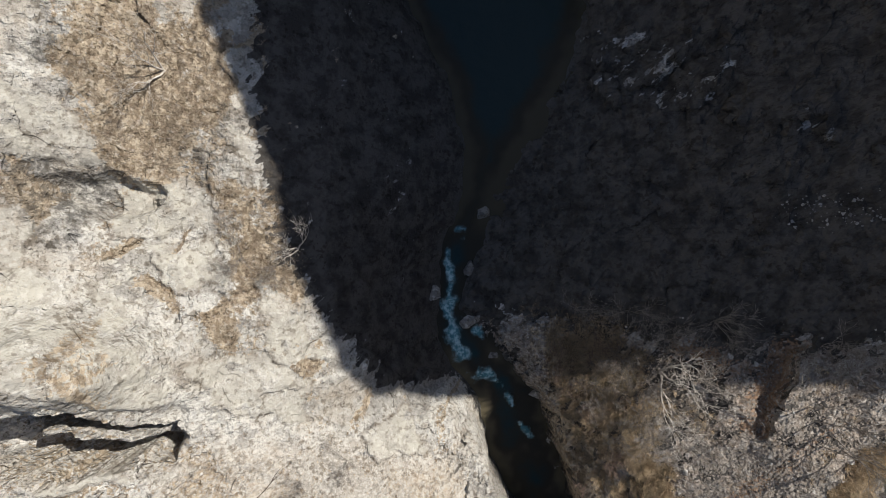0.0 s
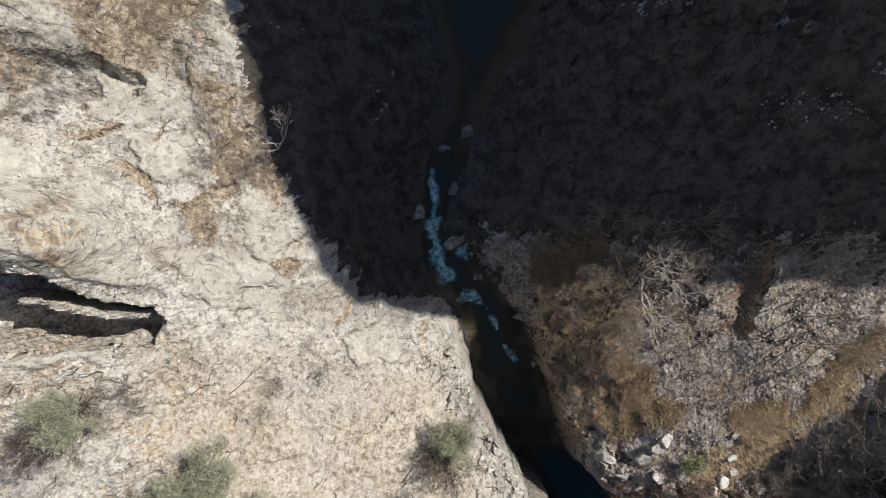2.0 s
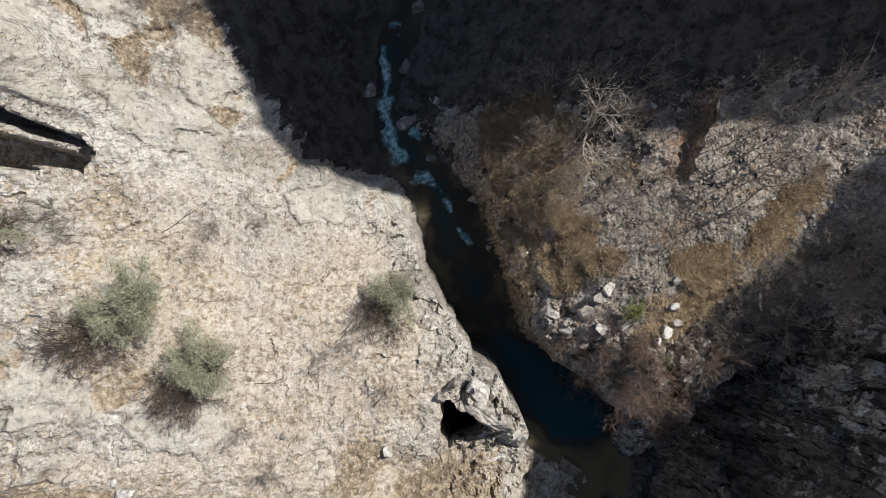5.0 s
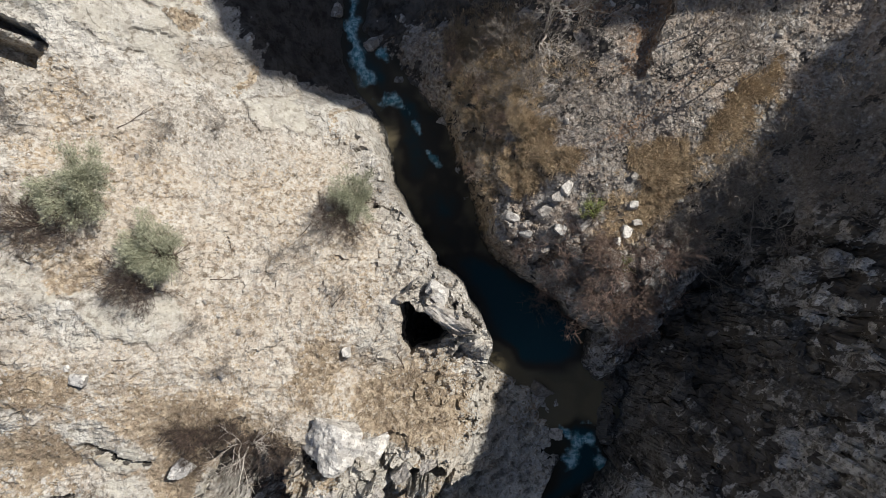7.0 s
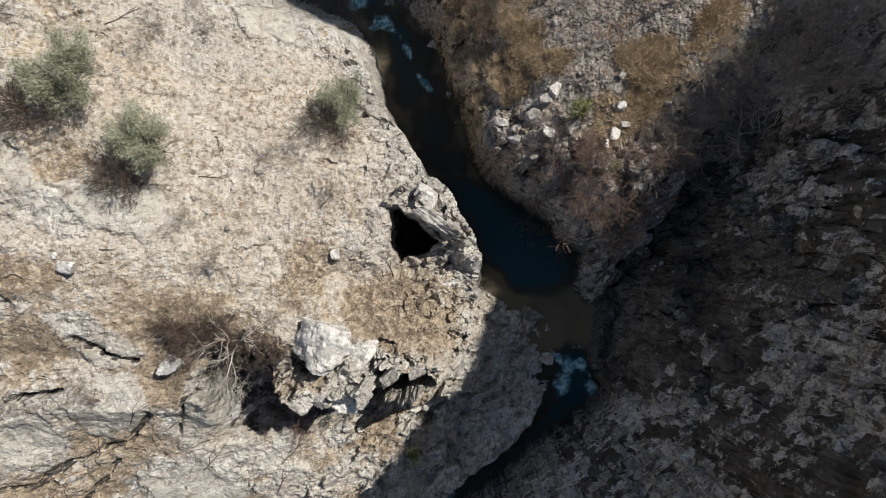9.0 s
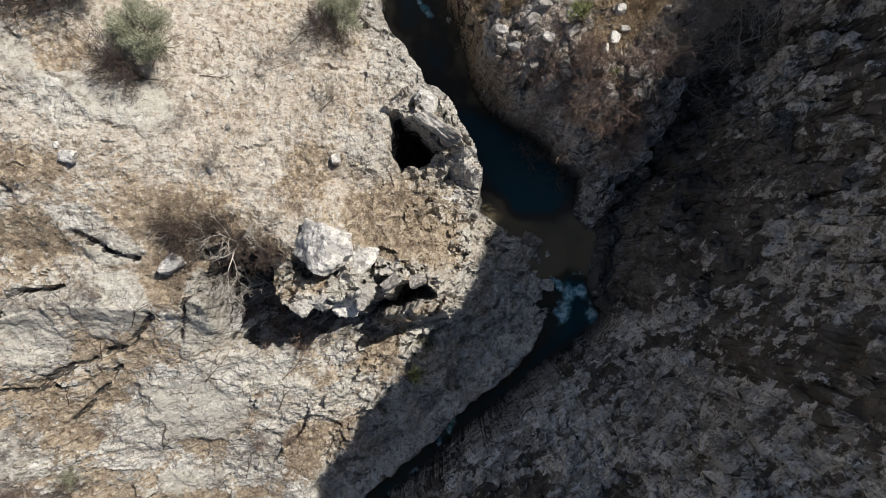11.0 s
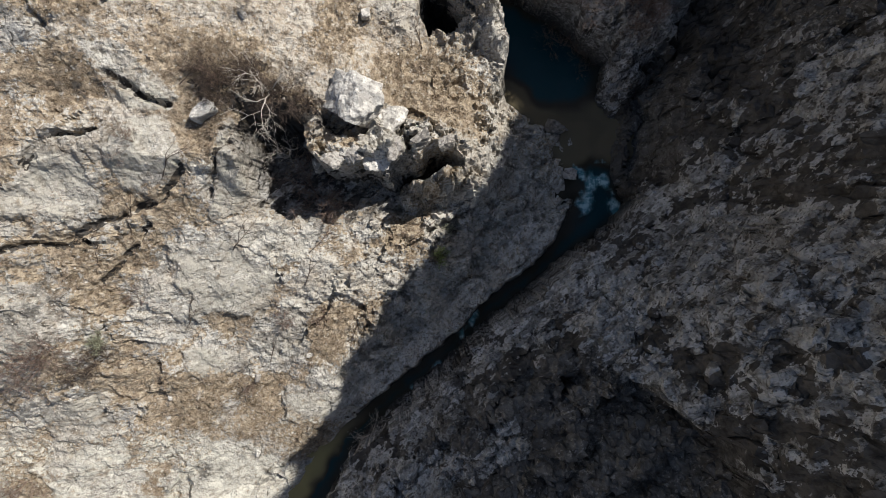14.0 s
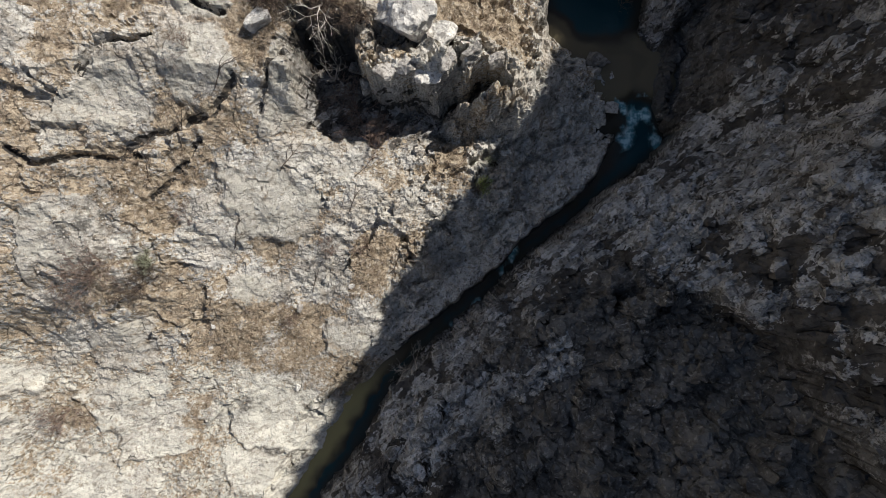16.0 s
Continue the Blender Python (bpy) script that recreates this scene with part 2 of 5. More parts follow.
class Nodes:
    """Short hand for building node trees."""

    def __init__(self, name, rough=0.9, spec=0.3):
        self.m, self.n, self.l, self.bsdf = material(name)
        self.bsdf.inputs["Roughness"].default_value = rough
        self.bsdf.inputs["Specular IOR Level"].default_value = spec
        geo = self.n.new("ShaderNodeNewGeometry")
        self.place, self.normal = geo.outputs["Position"], geo.outputs["Normal"]
        self.island = geo.outputs["Random Per Island"]
        self.each = self.n.new("ShaderNodeObjectInfo").outputs["Random"]

    def put(self, socket, value):
        if isinstance(value, bpy.types.NodeSocket):
            self.l.new(value, socket)
        else:
            socket.default_value = value

    def noise(self, scale, detail=4, rough=0.55, at=None, warp=0.0):
        k = self.n.new("ShaderNodeTexNoise")
        self.put(k.inputs["Vector"], at or self.place)
        k.inputs["Scale"].default_value, k.inputs["Detail"].default_value = scale, detail
        k.inputs["Roughness"].default_value, k.inputs["Distortion"].default_value = rough, warp
        return k.outputs["Fac"]

    def voronoi(self, scale, feature="F1", at=None, out="Distance"):
        k = self.n.new("ShaderNodeTexVoronoi")
        k.feature = feature
        self.put(k.inputs["Vector"], at or self.place)
        k.inputs["Scale"].default_value = scale
        return k.outputs[out]

    def drawn(self, long, turn=0.0):
        """Places drawn out along a direction of the plan."""
        k = self.n.new("ShaderNodeMapping")
        k.vector_type = "TEXTURE"
        self.put(k.inputs["Vector"], self.place)
        k.inputs["Scale"].default_value = (long, 1.0, 1.3)
        k.inputs["Rotation"].default_value = (0, 0, radians(turn))
        return k.outputs[0]

    def step(self, value, a, b, lo=0.0, hi=1.0):
        k = self.n.new("ShaderNodeMapRange")
        k.interpolation_type = "SMOOTHSTEP"
        self.put(k.inputs[0], value)
        k.inputs[1].default_value, k.inputs[2].default_value, k.inputs[3].default_value, k.inputs[4].default_value = a, b, lo, hi
        return k.outputs[0]

    def math(self, op, a, b=0.0):
        k = self.n.new("ShaderNodeMath")
        k.operation = op
        self.put(k.inputs[0], a)
        self.put(k.inputs[1], b)
        return k.outputs[0]

    def attr(self, name):
        k = self.n.new("ShaderNodeAttribute")
        k.attribute_name = name
        return k.outputs["Fac"]

    def mix(self, fac, a, b, how="MIX"):
        k = self.n.new("ShaderNodeMix")
        k.data_type, k.blend_type = "RGBA", how
        for socket, v in ((k.inputs[0], fac), (k.inputs[6], a), (k.inputs[7], b)):
            self.put(socket, (*v, 1) if isinstance(v, tuple) and len(v) == 3 else v)
        return k.outputs[2]

    def colour(self, value):
        self.put(self.bsdf.inputs["Base Color"], (*value, 1) if isinstance(value, tuple) else value)

    def bump(self, height, strength, distance):
        k = self.n.new("ShaderNodeBump")
        self.put(k.inputs["Height"], height)
        k.inputs["Distance"].default_value = distance
        self.put(k.inputs["Strength"], strength)
        if self.bsdf.inputs["Normal"].is_linked:
            self.l.new(self.bsdf.inputs["Normal"].links[0].from_socket, k.inputs["Normal"])
        self.l.new(k.outputs[0], self.bsdf.inputs["Normal"])


def rock_colour(k, pale, grey, dark):
    """Weathered limestone: pale faces, grey films, dark lichen specks."""
    c = k.mix(k.step(k.noise(0.5, 6, 0.62), 0.44, 0.56), pale, grey)
    c = k.mix(k.step(k.noise(1.5, 3, 0.55), 0.52, 0.57, 0, 0.75), c, tuple(v * 0.64 for v in grey))
    c = k.mix(k.step(k.noise(2.6, 3, 0.55), 0.54, 0.59, 0, 0.8), c, tuple(min(0.8, v * 1.15) for v in pale))
    c = k.mix(k.step(k.noise(5.0, 3, 0.6), 0.57, 0.65, 0, 0.7), c, dark)
    c = k.mix(k.step(k.noise(8.0, 2, 0.5), 0.58, 0.68, 0, 0.55), c, dark)
    return c


def make_ground():
    k = Nodes("limestone_ground", 0.92, 0.2)
    fine, grit = k.noise(5.5, 4, 0.6), k.noise(8.0, 3, 0.55)
    pale_rock = rock_colour(k, (0.56, 0.53, 0.475), (0.43, 0.41, 0.375), (0.18, 0.16, 0.138))
    plain = k.mix(k.step(k.noise(0.8, 6, 0.62), 0.44, 0.58), (0.54, 0.510, 0.445), (0.42, 0.398, 0.352))
    plain = k.mix(k.step(k.noise(1.9, 3, 0.55), 0.54, 0.59, 0, 0.8), plain, (0.29, 0.265, 0.23))
    plain = k.mix(k.step(k.noise(3.1, 4, 0.6), 0.56, 0.64, 0, 0.7), plain, (0.63, 0.605, 0.56))
    plain = k.mix(k.step(k.noise(6.5, 3, 0.55), 0.59, 0.68, 0, 0.6), plain, (0.22, 0.195, 0.165))
    pale_rock = k.mix(k.math("MULTIPLY", k.attr("slab"), 0.8), pale_rock, plain)
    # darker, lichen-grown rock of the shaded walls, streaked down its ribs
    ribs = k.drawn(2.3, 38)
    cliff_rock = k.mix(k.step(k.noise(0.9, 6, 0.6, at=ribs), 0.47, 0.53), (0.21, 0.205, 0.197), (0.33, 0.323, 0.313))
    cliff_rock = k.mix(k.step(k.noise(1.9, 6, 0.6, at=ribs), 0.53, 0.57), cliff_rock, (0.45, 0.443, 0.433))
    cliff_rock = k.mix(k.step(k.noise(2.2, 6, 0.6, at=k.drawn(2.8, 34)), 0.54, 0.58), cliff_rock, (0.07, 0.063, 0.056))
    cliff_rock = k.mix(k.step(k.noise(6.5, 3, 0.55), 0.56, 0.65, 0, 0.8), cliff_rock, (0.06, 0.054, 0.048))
    # the mask also paints shade on the west bank and in the recess
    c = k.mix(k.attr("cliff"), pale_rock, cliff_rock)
    # each block of rock has a tone of its own
    block = k.step(k.attr("tone"), 0.25, 0.75, 0.0, 1.0)
    c = k.mix(k.math("MULTIPLY", k.step(block, 0.0, 0.5, 0.75, 0.0), k.attr("bare")), c, k.mix(0.55, c, (0.16, 0.145, 0.13)))
    c = k.mix(k.math("MULTIPLY", k.step(block, 0.5, 1.0, 0.0, 0.75), k.attr("bare")), c, k.mix(0.5, c, (0.62, 0.595, 0.55)))
    c = k.mix(k.math("MULTIPLY", k.step(k.noise(0.28, 6, 0.62, warp=0.6), 0.5, 0.6, 0, 0.6), k.step(k.attr("cliff"), 0.0, 0.6, 1.0, 0.0)), c, k.mix(0.7, c, (0.385, 0.33, 0.262)))
    # warm rust and ochre films on the rock
    c = k.mix(k.math("MULTIPLY", k.step(k.noise(0.9, 5, 0.65), 0.5, 0.72), k.step(k.attr("cliff"), 0.0, 0.8, 0.3, 0.04)), c, k.mix(0.6, c, (0.40, 0.27, 0.14)))
    dust = k.mix(k.step(k.noise(0.7, 6, 0.6), 0.42, 0.58), (0.48, 0.432, 0.362), (0.40, 0.350, 0.284))
    dust = k.mix(k.step(k.noise(0.33, 6, 0.65), 0.48, 0.6, 0, 0.7), dust, (0.38, 0.325, 0.26))
    dust = k.mix(k.step(k.noise(1.7, 5, 0.62), 0.56, 0.64, 0, 0.7), dust, (0.56, 0.53, 0.475))
    dust = k.mix(k.step(k.noise(2.6, 4, 0.6), 0.54, 0.66, 0, 0.7), dust, (0.33, 0.268, 0.205))
    dust = k.mix(k.step(k.noise(1.3, 3, 0.55), 0.53, 0.60, 0, 0.65), dust, (0.36, 0.30, 0.235))
    dust = k.mix(k.step(k.noise(3.4, 2, 0.5), 0.575, 0.63, 0, 0.8), dust, (0.255, 0.195, 0.14))
    dust = k.mix(k.step(k.noise(3.0, 2, 0.5), 0.57, 0.64, 0, 0.6), dust, (0.53, 0.495, 0.435))
    c = k.mix(k.math("MULTIPLY", k.attr("dust"), 0.8), c, dust)
    # smooth bare plates
    plate = k.mix(k.step(k.noise(0.9, 5, 0.6), 0.4, 0.6), (0.425, 0.398, 0.335), (0.345, 0.324, 0.278))
    plate = k.mix(k.step(k.noise(0.3, 4, 0.5), 0.42, 0.58, 0, 0.6), plate, (0.34, 0.318, 0.276))
    plate = k.mix(k.step(k.noise(2.6, 5, 0.62, at=k.drawn(2.6, 120)), 0.5, 0.64, 0, 0.6), plate, (0.455, 0.430, 0.368))
    plate = k.mix(k.step(k.noise(1.4, 5, 0.62), 0.54, 0.61, 0, 0.65), plate, (0.275, 0.25, 0.213))
    plate = k.mix(k.step(k.noise(3.3, 3, 0.55), 0.59, 0.65, 0, 0.6), plate, (0.21, 0.185, 0.152))
    plated = k.step(k.math("ADD", k.attr("plate"), k.step(k.noise(1.2, 7, 0.68), 0.35, 0.65, -0.75, 0.2)), 0.25, 0.65)
    c = k.mix(k.math("MULTIPLY", plated, 0.92), c, plate)
    # water-worn pale rock beside the stream
    worn = k.mix(k.step(k.noise(1.1, 4, 0.58), 0.46, 0.54), (0.56, 0.53, 0.455), (0.47, 0.445, 0.385))
    worn = k.mix(k.step(k.noise(2.0, 4, 0.6, at=k.drawn(2.4, 25)), 0.56, 0.62, 0, 0.7), worn, (0.30, 0.272, 0.232))
    c = k.mix(k.math("MULTIPLY", k.attr("beach"), k.step(k.noise(0.9, 5, 0.62), 0.38, 0.52, 0.45, 1.0)), c, worn)
    # grey gravel
    stones = k.voronoi(9.0, out="Color")
    gravel = k.mix(k.step(stones, 0.1, 0.9), (0.34, 0.312, 0.272), (0.48, 0.45, 0.40))
    gravel = k.mix(k.step(k.voronoi(9.0, "DISTANCE_TO_EDGE"), 0.0, 0.12, 0.5, 0.0), gravel, (0.24, 0.205, 0.165))
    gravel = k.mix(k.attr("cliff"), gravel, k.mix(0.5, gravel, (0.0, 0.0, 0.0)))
    scree = k.step(k.math("ADD", k.attr("scree"), k.step(fine, 0.3, 0.7, -0.4, 0.4)), 0.38, 0.56)
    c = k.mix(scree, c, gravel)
    sand = k.mix(k.step(fine, 0.4, 0.6), (0.25, 0.203, 0.163), (0.36, 0.305, 0.256))
    sand = k.mix(k.step(k.noise(2.8, 3, 0.55), 0.53, 0.58, 0, 0.75), sand, (0.13, 0.105, 0.085))
    sand = k.mix(k.step(k.noise(4.2, 2, 0.5), 0.56, 0.62, 0, 0.55), sand, (0.40, 0.355, 0.308))
    c = k.mix(k.math("MULTIPLY", k.attr("spur"), k.step(k.noise(0.8, 5, 0.6), 0.42, 0.56, 0.35, 1.0)), c, sand)
    # dry grass and earth
    straw = k.mix(k.step(k.noise(3.2, 4, 0.6), 0.38, 0.62), (0.43, 0.356, 0.262), (0.29, 0.226, 0.158))
    straw = k.mix(k.step(grit, 0.5, 0.68), straw, (0.55, 0.48, 0.37))
    straw = k.mix(k.step(k.noise(8.0, 2, 0.5), 0.56, 0.68, 0, 0.7), straw, (0.15, 0.10, 0.06))
    grass = k.step(k.math("ADD", k.attr("grass"), k.step(fine, 0.25, 0.75, -0.45, 0.45)), 0.38, 0.54)
    c = k.mix(grass, c, straw)
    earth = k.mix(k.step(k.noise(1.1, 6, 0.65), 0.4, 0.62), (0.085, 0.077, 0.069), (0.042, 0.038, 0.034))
    # mask of real earth and of painted shade: west bank, gully, pit, recess
    soil_shade = k.math("MULTIPLY", k.step(k.noise(1.7, 5, 0.62, at=ribs), 0.27, 0.73, -0.7, 0.7), k.step(k.attr("soil_shade"), 0.0, 0.22))
    soil_shade = k.step(k.math("ADD", k.attr("soil_shade"), soil_shade), 0.43, 0.54)
    c = k.mix(soil_shade, c, earth)
    # low brown scrub and dead moss that covers a part of the wall, and painted gully shade
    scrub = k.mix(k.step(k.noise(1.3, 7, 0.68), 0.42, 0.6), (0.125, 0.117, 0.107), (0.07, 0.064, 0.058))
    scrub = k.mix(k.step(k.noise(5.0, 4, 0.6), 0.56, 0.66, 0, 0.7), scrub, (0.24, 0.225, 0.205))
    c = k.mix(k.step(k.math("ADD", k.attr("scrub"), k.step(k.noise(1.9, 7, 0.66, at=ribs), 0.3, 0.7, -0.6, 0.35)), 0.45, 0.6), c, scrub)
    rust = k.mix(k.step(k.noise(3.0, 7, 0.75), 0.4, 0.62), (0.32, 0.205, 0.13), (0.19, 0.12, 0.078))
    c = k.mix(k.step(k.math("ADD", k.attr("rust"), k.step(fine, 0.25, 0.75, -0.4, 0.4)), 0.35, 0.7, 0, 0.85), c, rust)
    # dark seep stains, some of the recess's painted shade, and the wet foot of the walls
    c = k.mix(k.math("MULTIPLY", k.attr("stain_shade"), k.step(k.noise(1.8, 7, 0.75), 0.38, 0.58)), c, k.mix(0.75, c, (0.06, 0.055, 0.05)))
    wet = k.step(k.math("ADD", k.attr("wet"), k.step(fine, 0.3, 0.7, -0.3, 0.3)), 0.3, 0.7)
    c = k.mix(wet, c, k.mix(k.noise(2.2, 5, 0.6), (0.045, 0.042, 0.038), (0.10, 0.095, 0.085)))
    # pits and open joints
    jog = k.n.new("ShaderNodeTexNoise")
    k.put(jog.inputs["Vector"], k.place)
    jog.inputs["Scale"].default_value = 0.9
    crack = k.voronoi(0.42, "DISTANCE_TO_EDGE", at=k.mix(0.9, k.place, jog.outputs["Color"], "ADD"))
    crack = k.math("MULTIPLY", k.step(crack, 0.0, 0.014, 1.0, 0.0), k.step(k.noise(0.8, 3), 0.54, 0.64))
    crack = k.math("MULTIPLY", crack, k.attr("bare"))
    pits = k.math("MULTIPLY", k.step(grit, 0.58, 0.7), k.math("MULTIPLY", k.attr("bare"), k.step(plated, 0.0, 1.0, 1.0, 0.3)))
    c = k.mix(k.math("MULTIPLY", k.math("MAXIMUM", crack, k.math("MULTIPLY", pits, 0.6)), 0.6), c, k.mix(0.85, c, (0.04, 0.03, 0.022)))
    # earth in the joints round the plates, dark tussock feet
    c = k.mix(k.math("MULTIPLY", k.attr("joint"), k.step(k.noise(3.0, 4, 0.6), 0.4, 0.6, 0.15, 0.75)), c, (0.16, 0.128, 0.095))
    c = k.mix(k.math("MULTIPLY", k.attr("turf"), k.step(k.noise(3.1, 3, 0.55), 0.51, 0.57, 0, 0.6)), c, (0.15, 0.112, 0.075))
    # grains and crumbs, light and dark
    c = k.mix(k.math("MULTIPLY", k.step(k.noise(3.3, 3, 0.55), 0.55, 0.62, 0, 0.72), k.step(plated, 0.0, 1.0, 1.0, 0.6)), c, k.mix(k.step(k.noise(0.6, 3), 0.4, 0.6, 0.45, 1.0), c, (0.42, 0.38, 0.33), "MULTIPLY"))
    c = k.mix(k.math("MULTIPLY", k.step(k.noise(4.2, 3, 0.5), 0.56, 0.63, 0, 0.45), k.step(soil_shade, 0.0, 1.0, 1.0, 0.0)), c, k.mix(0.5, c, (0.64, 0.605, 0.55)))
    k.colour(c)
    k.put(k.bsdf.inputs["Roughness"], k.step(wet, 0, 1, 0.92, 0.5))
    calm = k.math("MULTIPLY", k.step(plated, 0.0, 1.0, 1.0, 0.55), k.step(soil_shade, 0.0, 1.0, 1.0, 0.4))
    k.bump(k.noise(2.1, 5, 0.6), k.math("MULTIPLY", calm, k.step(k.attr("dust"), 0.0, 1.0, 1.0, 0.5)), 0.44)
    k.bump(k.math("SUBTRACT", k.noise(5.0, 3, 0.55), crack), k.math("MULTIPLY", calm, 0.9), 0.15)
    return k.m


def make_water():
    k = Nodes("river_water", 0.06, 0.14)
    foam = k.math("ADD", k.attr("foam"), k.math("MULTIPLY", k.step(k.noise(2.2, 5, 0.65, at=k.drawn(1.6, 115), warp=0.3), 0.3, 0.7, -0.22, 0.16), k.step(k.attr("foam"), 0.0, 0.3)))
    foam = k.step(foam, 0.10, 1.0)
    deep = k.mix(k.step(k.attr("shallow"), 0.0, 0.5), (0.009, 0.040, 0.050), (0.034, 0.030, 0.022))
    deep = k.mix(k.step(k.attr("shallow"), 0.5, 1.0), deep, (0.105, 0.088, 0.055))
    deep = k.mix(k.attr("silt"), deep, (0.22, 0.185, 0.085))
    k.bsdf.inputs["IOR"].default_value = 1.33
    k.colour(k.mix(foam, deep, k.mix(k.step(k.noise(3.4, 4, 0.6), 0.4, 0.64), (0.07, 0.20, 0.235), (0.38, 0.55, 0.58))))
    k.put(k.bsdf.inputs["Roughness"], k.step(foam, 0, 1, 0.07, 0.7))
    k.bump(k.noise(4.0, 4, 0.6), 0.25, 0.06)
    return k.m


ground_material, water_material = make_ground(), make_water()


# ---- ground ----
def axis(lo, hi, fine, far_lo, far_hi):
    mid = np.arange(lo, hi + fine / 2, fine)
    out = [0.25 * 1.14 ** i for i in range(48)]
    up, down = hi + np.cumsum(out), lo - np.cumsum(out)
    return np.concatenate([down[down > far_lo][::-1], mid, up[up < far_hi]])


def sheet(name, xs, ys, z, mat, attrs, xx=None, yy=None, keep=None, crisp=None):
    """A grid mesh from arrays of height, with named masks."""
    nx, ny = len(xs), len(ys)
    gx, gy = np.meshgrid(xs, ys)
    gx, gy = gx if xx is None else xx, gy if yy is None else yy
    co = np.stack([gx, gy, z], -1).reshape(-1, 3)
    i = np.arange(nx * ny).reshape(ny, nx)
    quads = np.stack([i[:-1, :-1], i[:-1, 1:], i[1:, 1:], i[1:, :-1]], -1).reshape(-1, 4)
    if keep is not None:
        quads = quads[keep.ravel()[quads].any(1)]
    mesh = bpy.data.meshes.new(name)
    mesh.vertices.add(len(co))
    mesh.vertices.foreach_set("co", co.ravel().astype(np.float32))
    mesh.loops.add(quads.size)
    mesh.loops.foreach_set("vertex_index", quads.ravel().astype(np.int32))
    mesh.polygons.add(len(quads))
    mesh.polygons.foreach_set("loop_start", np.arange(0, quads.size, 4, dtype=np.int32))
    mesh.update(calc_edges=True)
    mesh.polygons.foreach_set("use_smooth", np.ones(len(quads), bool) if crisp is None else crisp.ravel()[quads[:, 0]] < 0.5)
    for key, value in attrs.items():
        mesh.attributes.new(key, "FLOAT", "POINT").data.foreach_set("value", value.ravel().astype(np.float32))
    mesh.materials.append(mat)
    return new(name, mesh)


def tilted(x, y, size, seed, tilt, joint=0.1, long=1.0, turn=0.0):
    """Broken blocks: each cell a tilted face; long: how far they are drawn out along their turn."""
    c, s = math.cos(radians(turn)), math.sin(radians(turn))
    u, v = (x * c + y * s) / long, -x * s + y * c
    u, v = u + 0.5 * size * fbm(x, y, size * 1.1, 3, seed + 3), v + 0.5 * size * fbm(x, y, size * 1.1, 3, seed + 5)
    edge, rnd, cx, cy = cells(u, v, size, seed)
    a = rnd * 40.0
    return (rnd - 0.5) + tilt * (np.cos(a) * cx + np.sin(a) * cy) - joint * (1 - smooth(0, 0.1, edge)), edge + 10 * np.floor(rnd * 64)


# bare plates of limestone
PLATES_NORTH = [
    [(-18.4, 6.7), (-14.9, 6.4), (-14.4, 4.8), (-13.7, 3.5), (-14.5, 3.2), (-15.7, 3.3), (-18.4, 3.6)], [(-13.8, 2.3), (-12.3, 3.3), (-10.5, 2.8), (-10.4, 1.1), (-12.5, 0.5), (-13.5, 0.4)],
    [(-18.4, -0.6), (-15.6, -0.6), (-14.4, -1.5), (-12.9, -4.7), (-15.2, -4.5)], [(-14.1, -1.4), (-13.5, -1.4), (-12.5, -3.2), (-11.2, -5.6), (-11.5, -6.4), (-13.0, -6.2)],
    [(-8.8, -1.2), (-7.4, -1.9), (-6.6, -3.6), (-5.3, -5.7), (-7.1, -5.6), (-8.2, -5.2)], [(-9.9, 5.4), (-8.8, 5.2), (-7.9, 3.8), (-7.9, 3.4), (-9.0, 3.7)], [(-18.5, 1.9), (-15.9, 1.7), (-15.7, 0.0), (-15.7, -0.4), (-18.4, -0.5)]]
PLATES_MEADOW = [
    [(-11.1, -4.8), (-8.0, -4.7), (-6.2, -6.6), (-6.6, -8.2), (-10.4, -7.0)], [(-13.0, 0.2), (-10.4, 0.3), (-9.5, -2.1), (-11.9, -1.5)], [(-16.4, -14.2), (-13.0, -15.6), (-10.2, -18.0), (-10.1, -18.6), (-14.4, -17.9)],
    [(-15.6, -8.9), (-11.8, -9.4), (-10.6, -9.6), (-10.8, -10.0), (-14.9, -9.7)], [(-4.2, -9.6), (-2.0, -8.4), (-0.4, -10.8), (-3.1, -10.7)], [(-9.7, -18.8), (-5.7, -18.8), (-5.3, -20.6), (-7.2, -20.8), (-9.3, -19.5)],
    [(-13.0, -16.2), (-10.6, -17.4), (-10.7, -19.0), (-13.0, -18.7)], [(-12.6, -20.2), (-10.4, -20.8), (-10.8, -21.4), (-12.6, -21.2)]]
PLATES_SOUTH = [
    [(-13.5, -28.6), (-12.4, -28.3), (-10.8, -30.1), (-11.6, -31.3), (-13.5, -31.6), (-15.4, -31.1)], [(-9.5, -26.9), (-7.3, -27.4), (-6.9, -28.7), (-9.1, -30.7), (-10.1, -29.6)], [(-9.0, -32.6), (-6.2, -32.1), (-4.7, -34.8), (-5.1, -36.1), (-8.9, -36.5)],
    [(-16.9, -34.9), (-14.4, -34.4), (-14.0, -36.1), (-15.0, -37.8), (-17.8, -38.3)], [(-10.0, -38.8), (-7.3, -38.4), (-6.9, -39.9), (-9.6, -40.4)], [(-5.5, -27.8), (-4.6, -27.3), (-5.0, -30.5), (-6.7, -31.5)],
    [(-17.0, -40.5), (-13.8, -41.0), (-14.2, -43.1), (-17.3, -43.3)], [(-5.0, -41.5), (-1.9, -41.6), (-2.5, -43.7), (-5.1, -43.4)], [(-9.8, -25.2), (-7.4, -25.8), (-7.0, -26.6), (-9.0, -26.4)]]
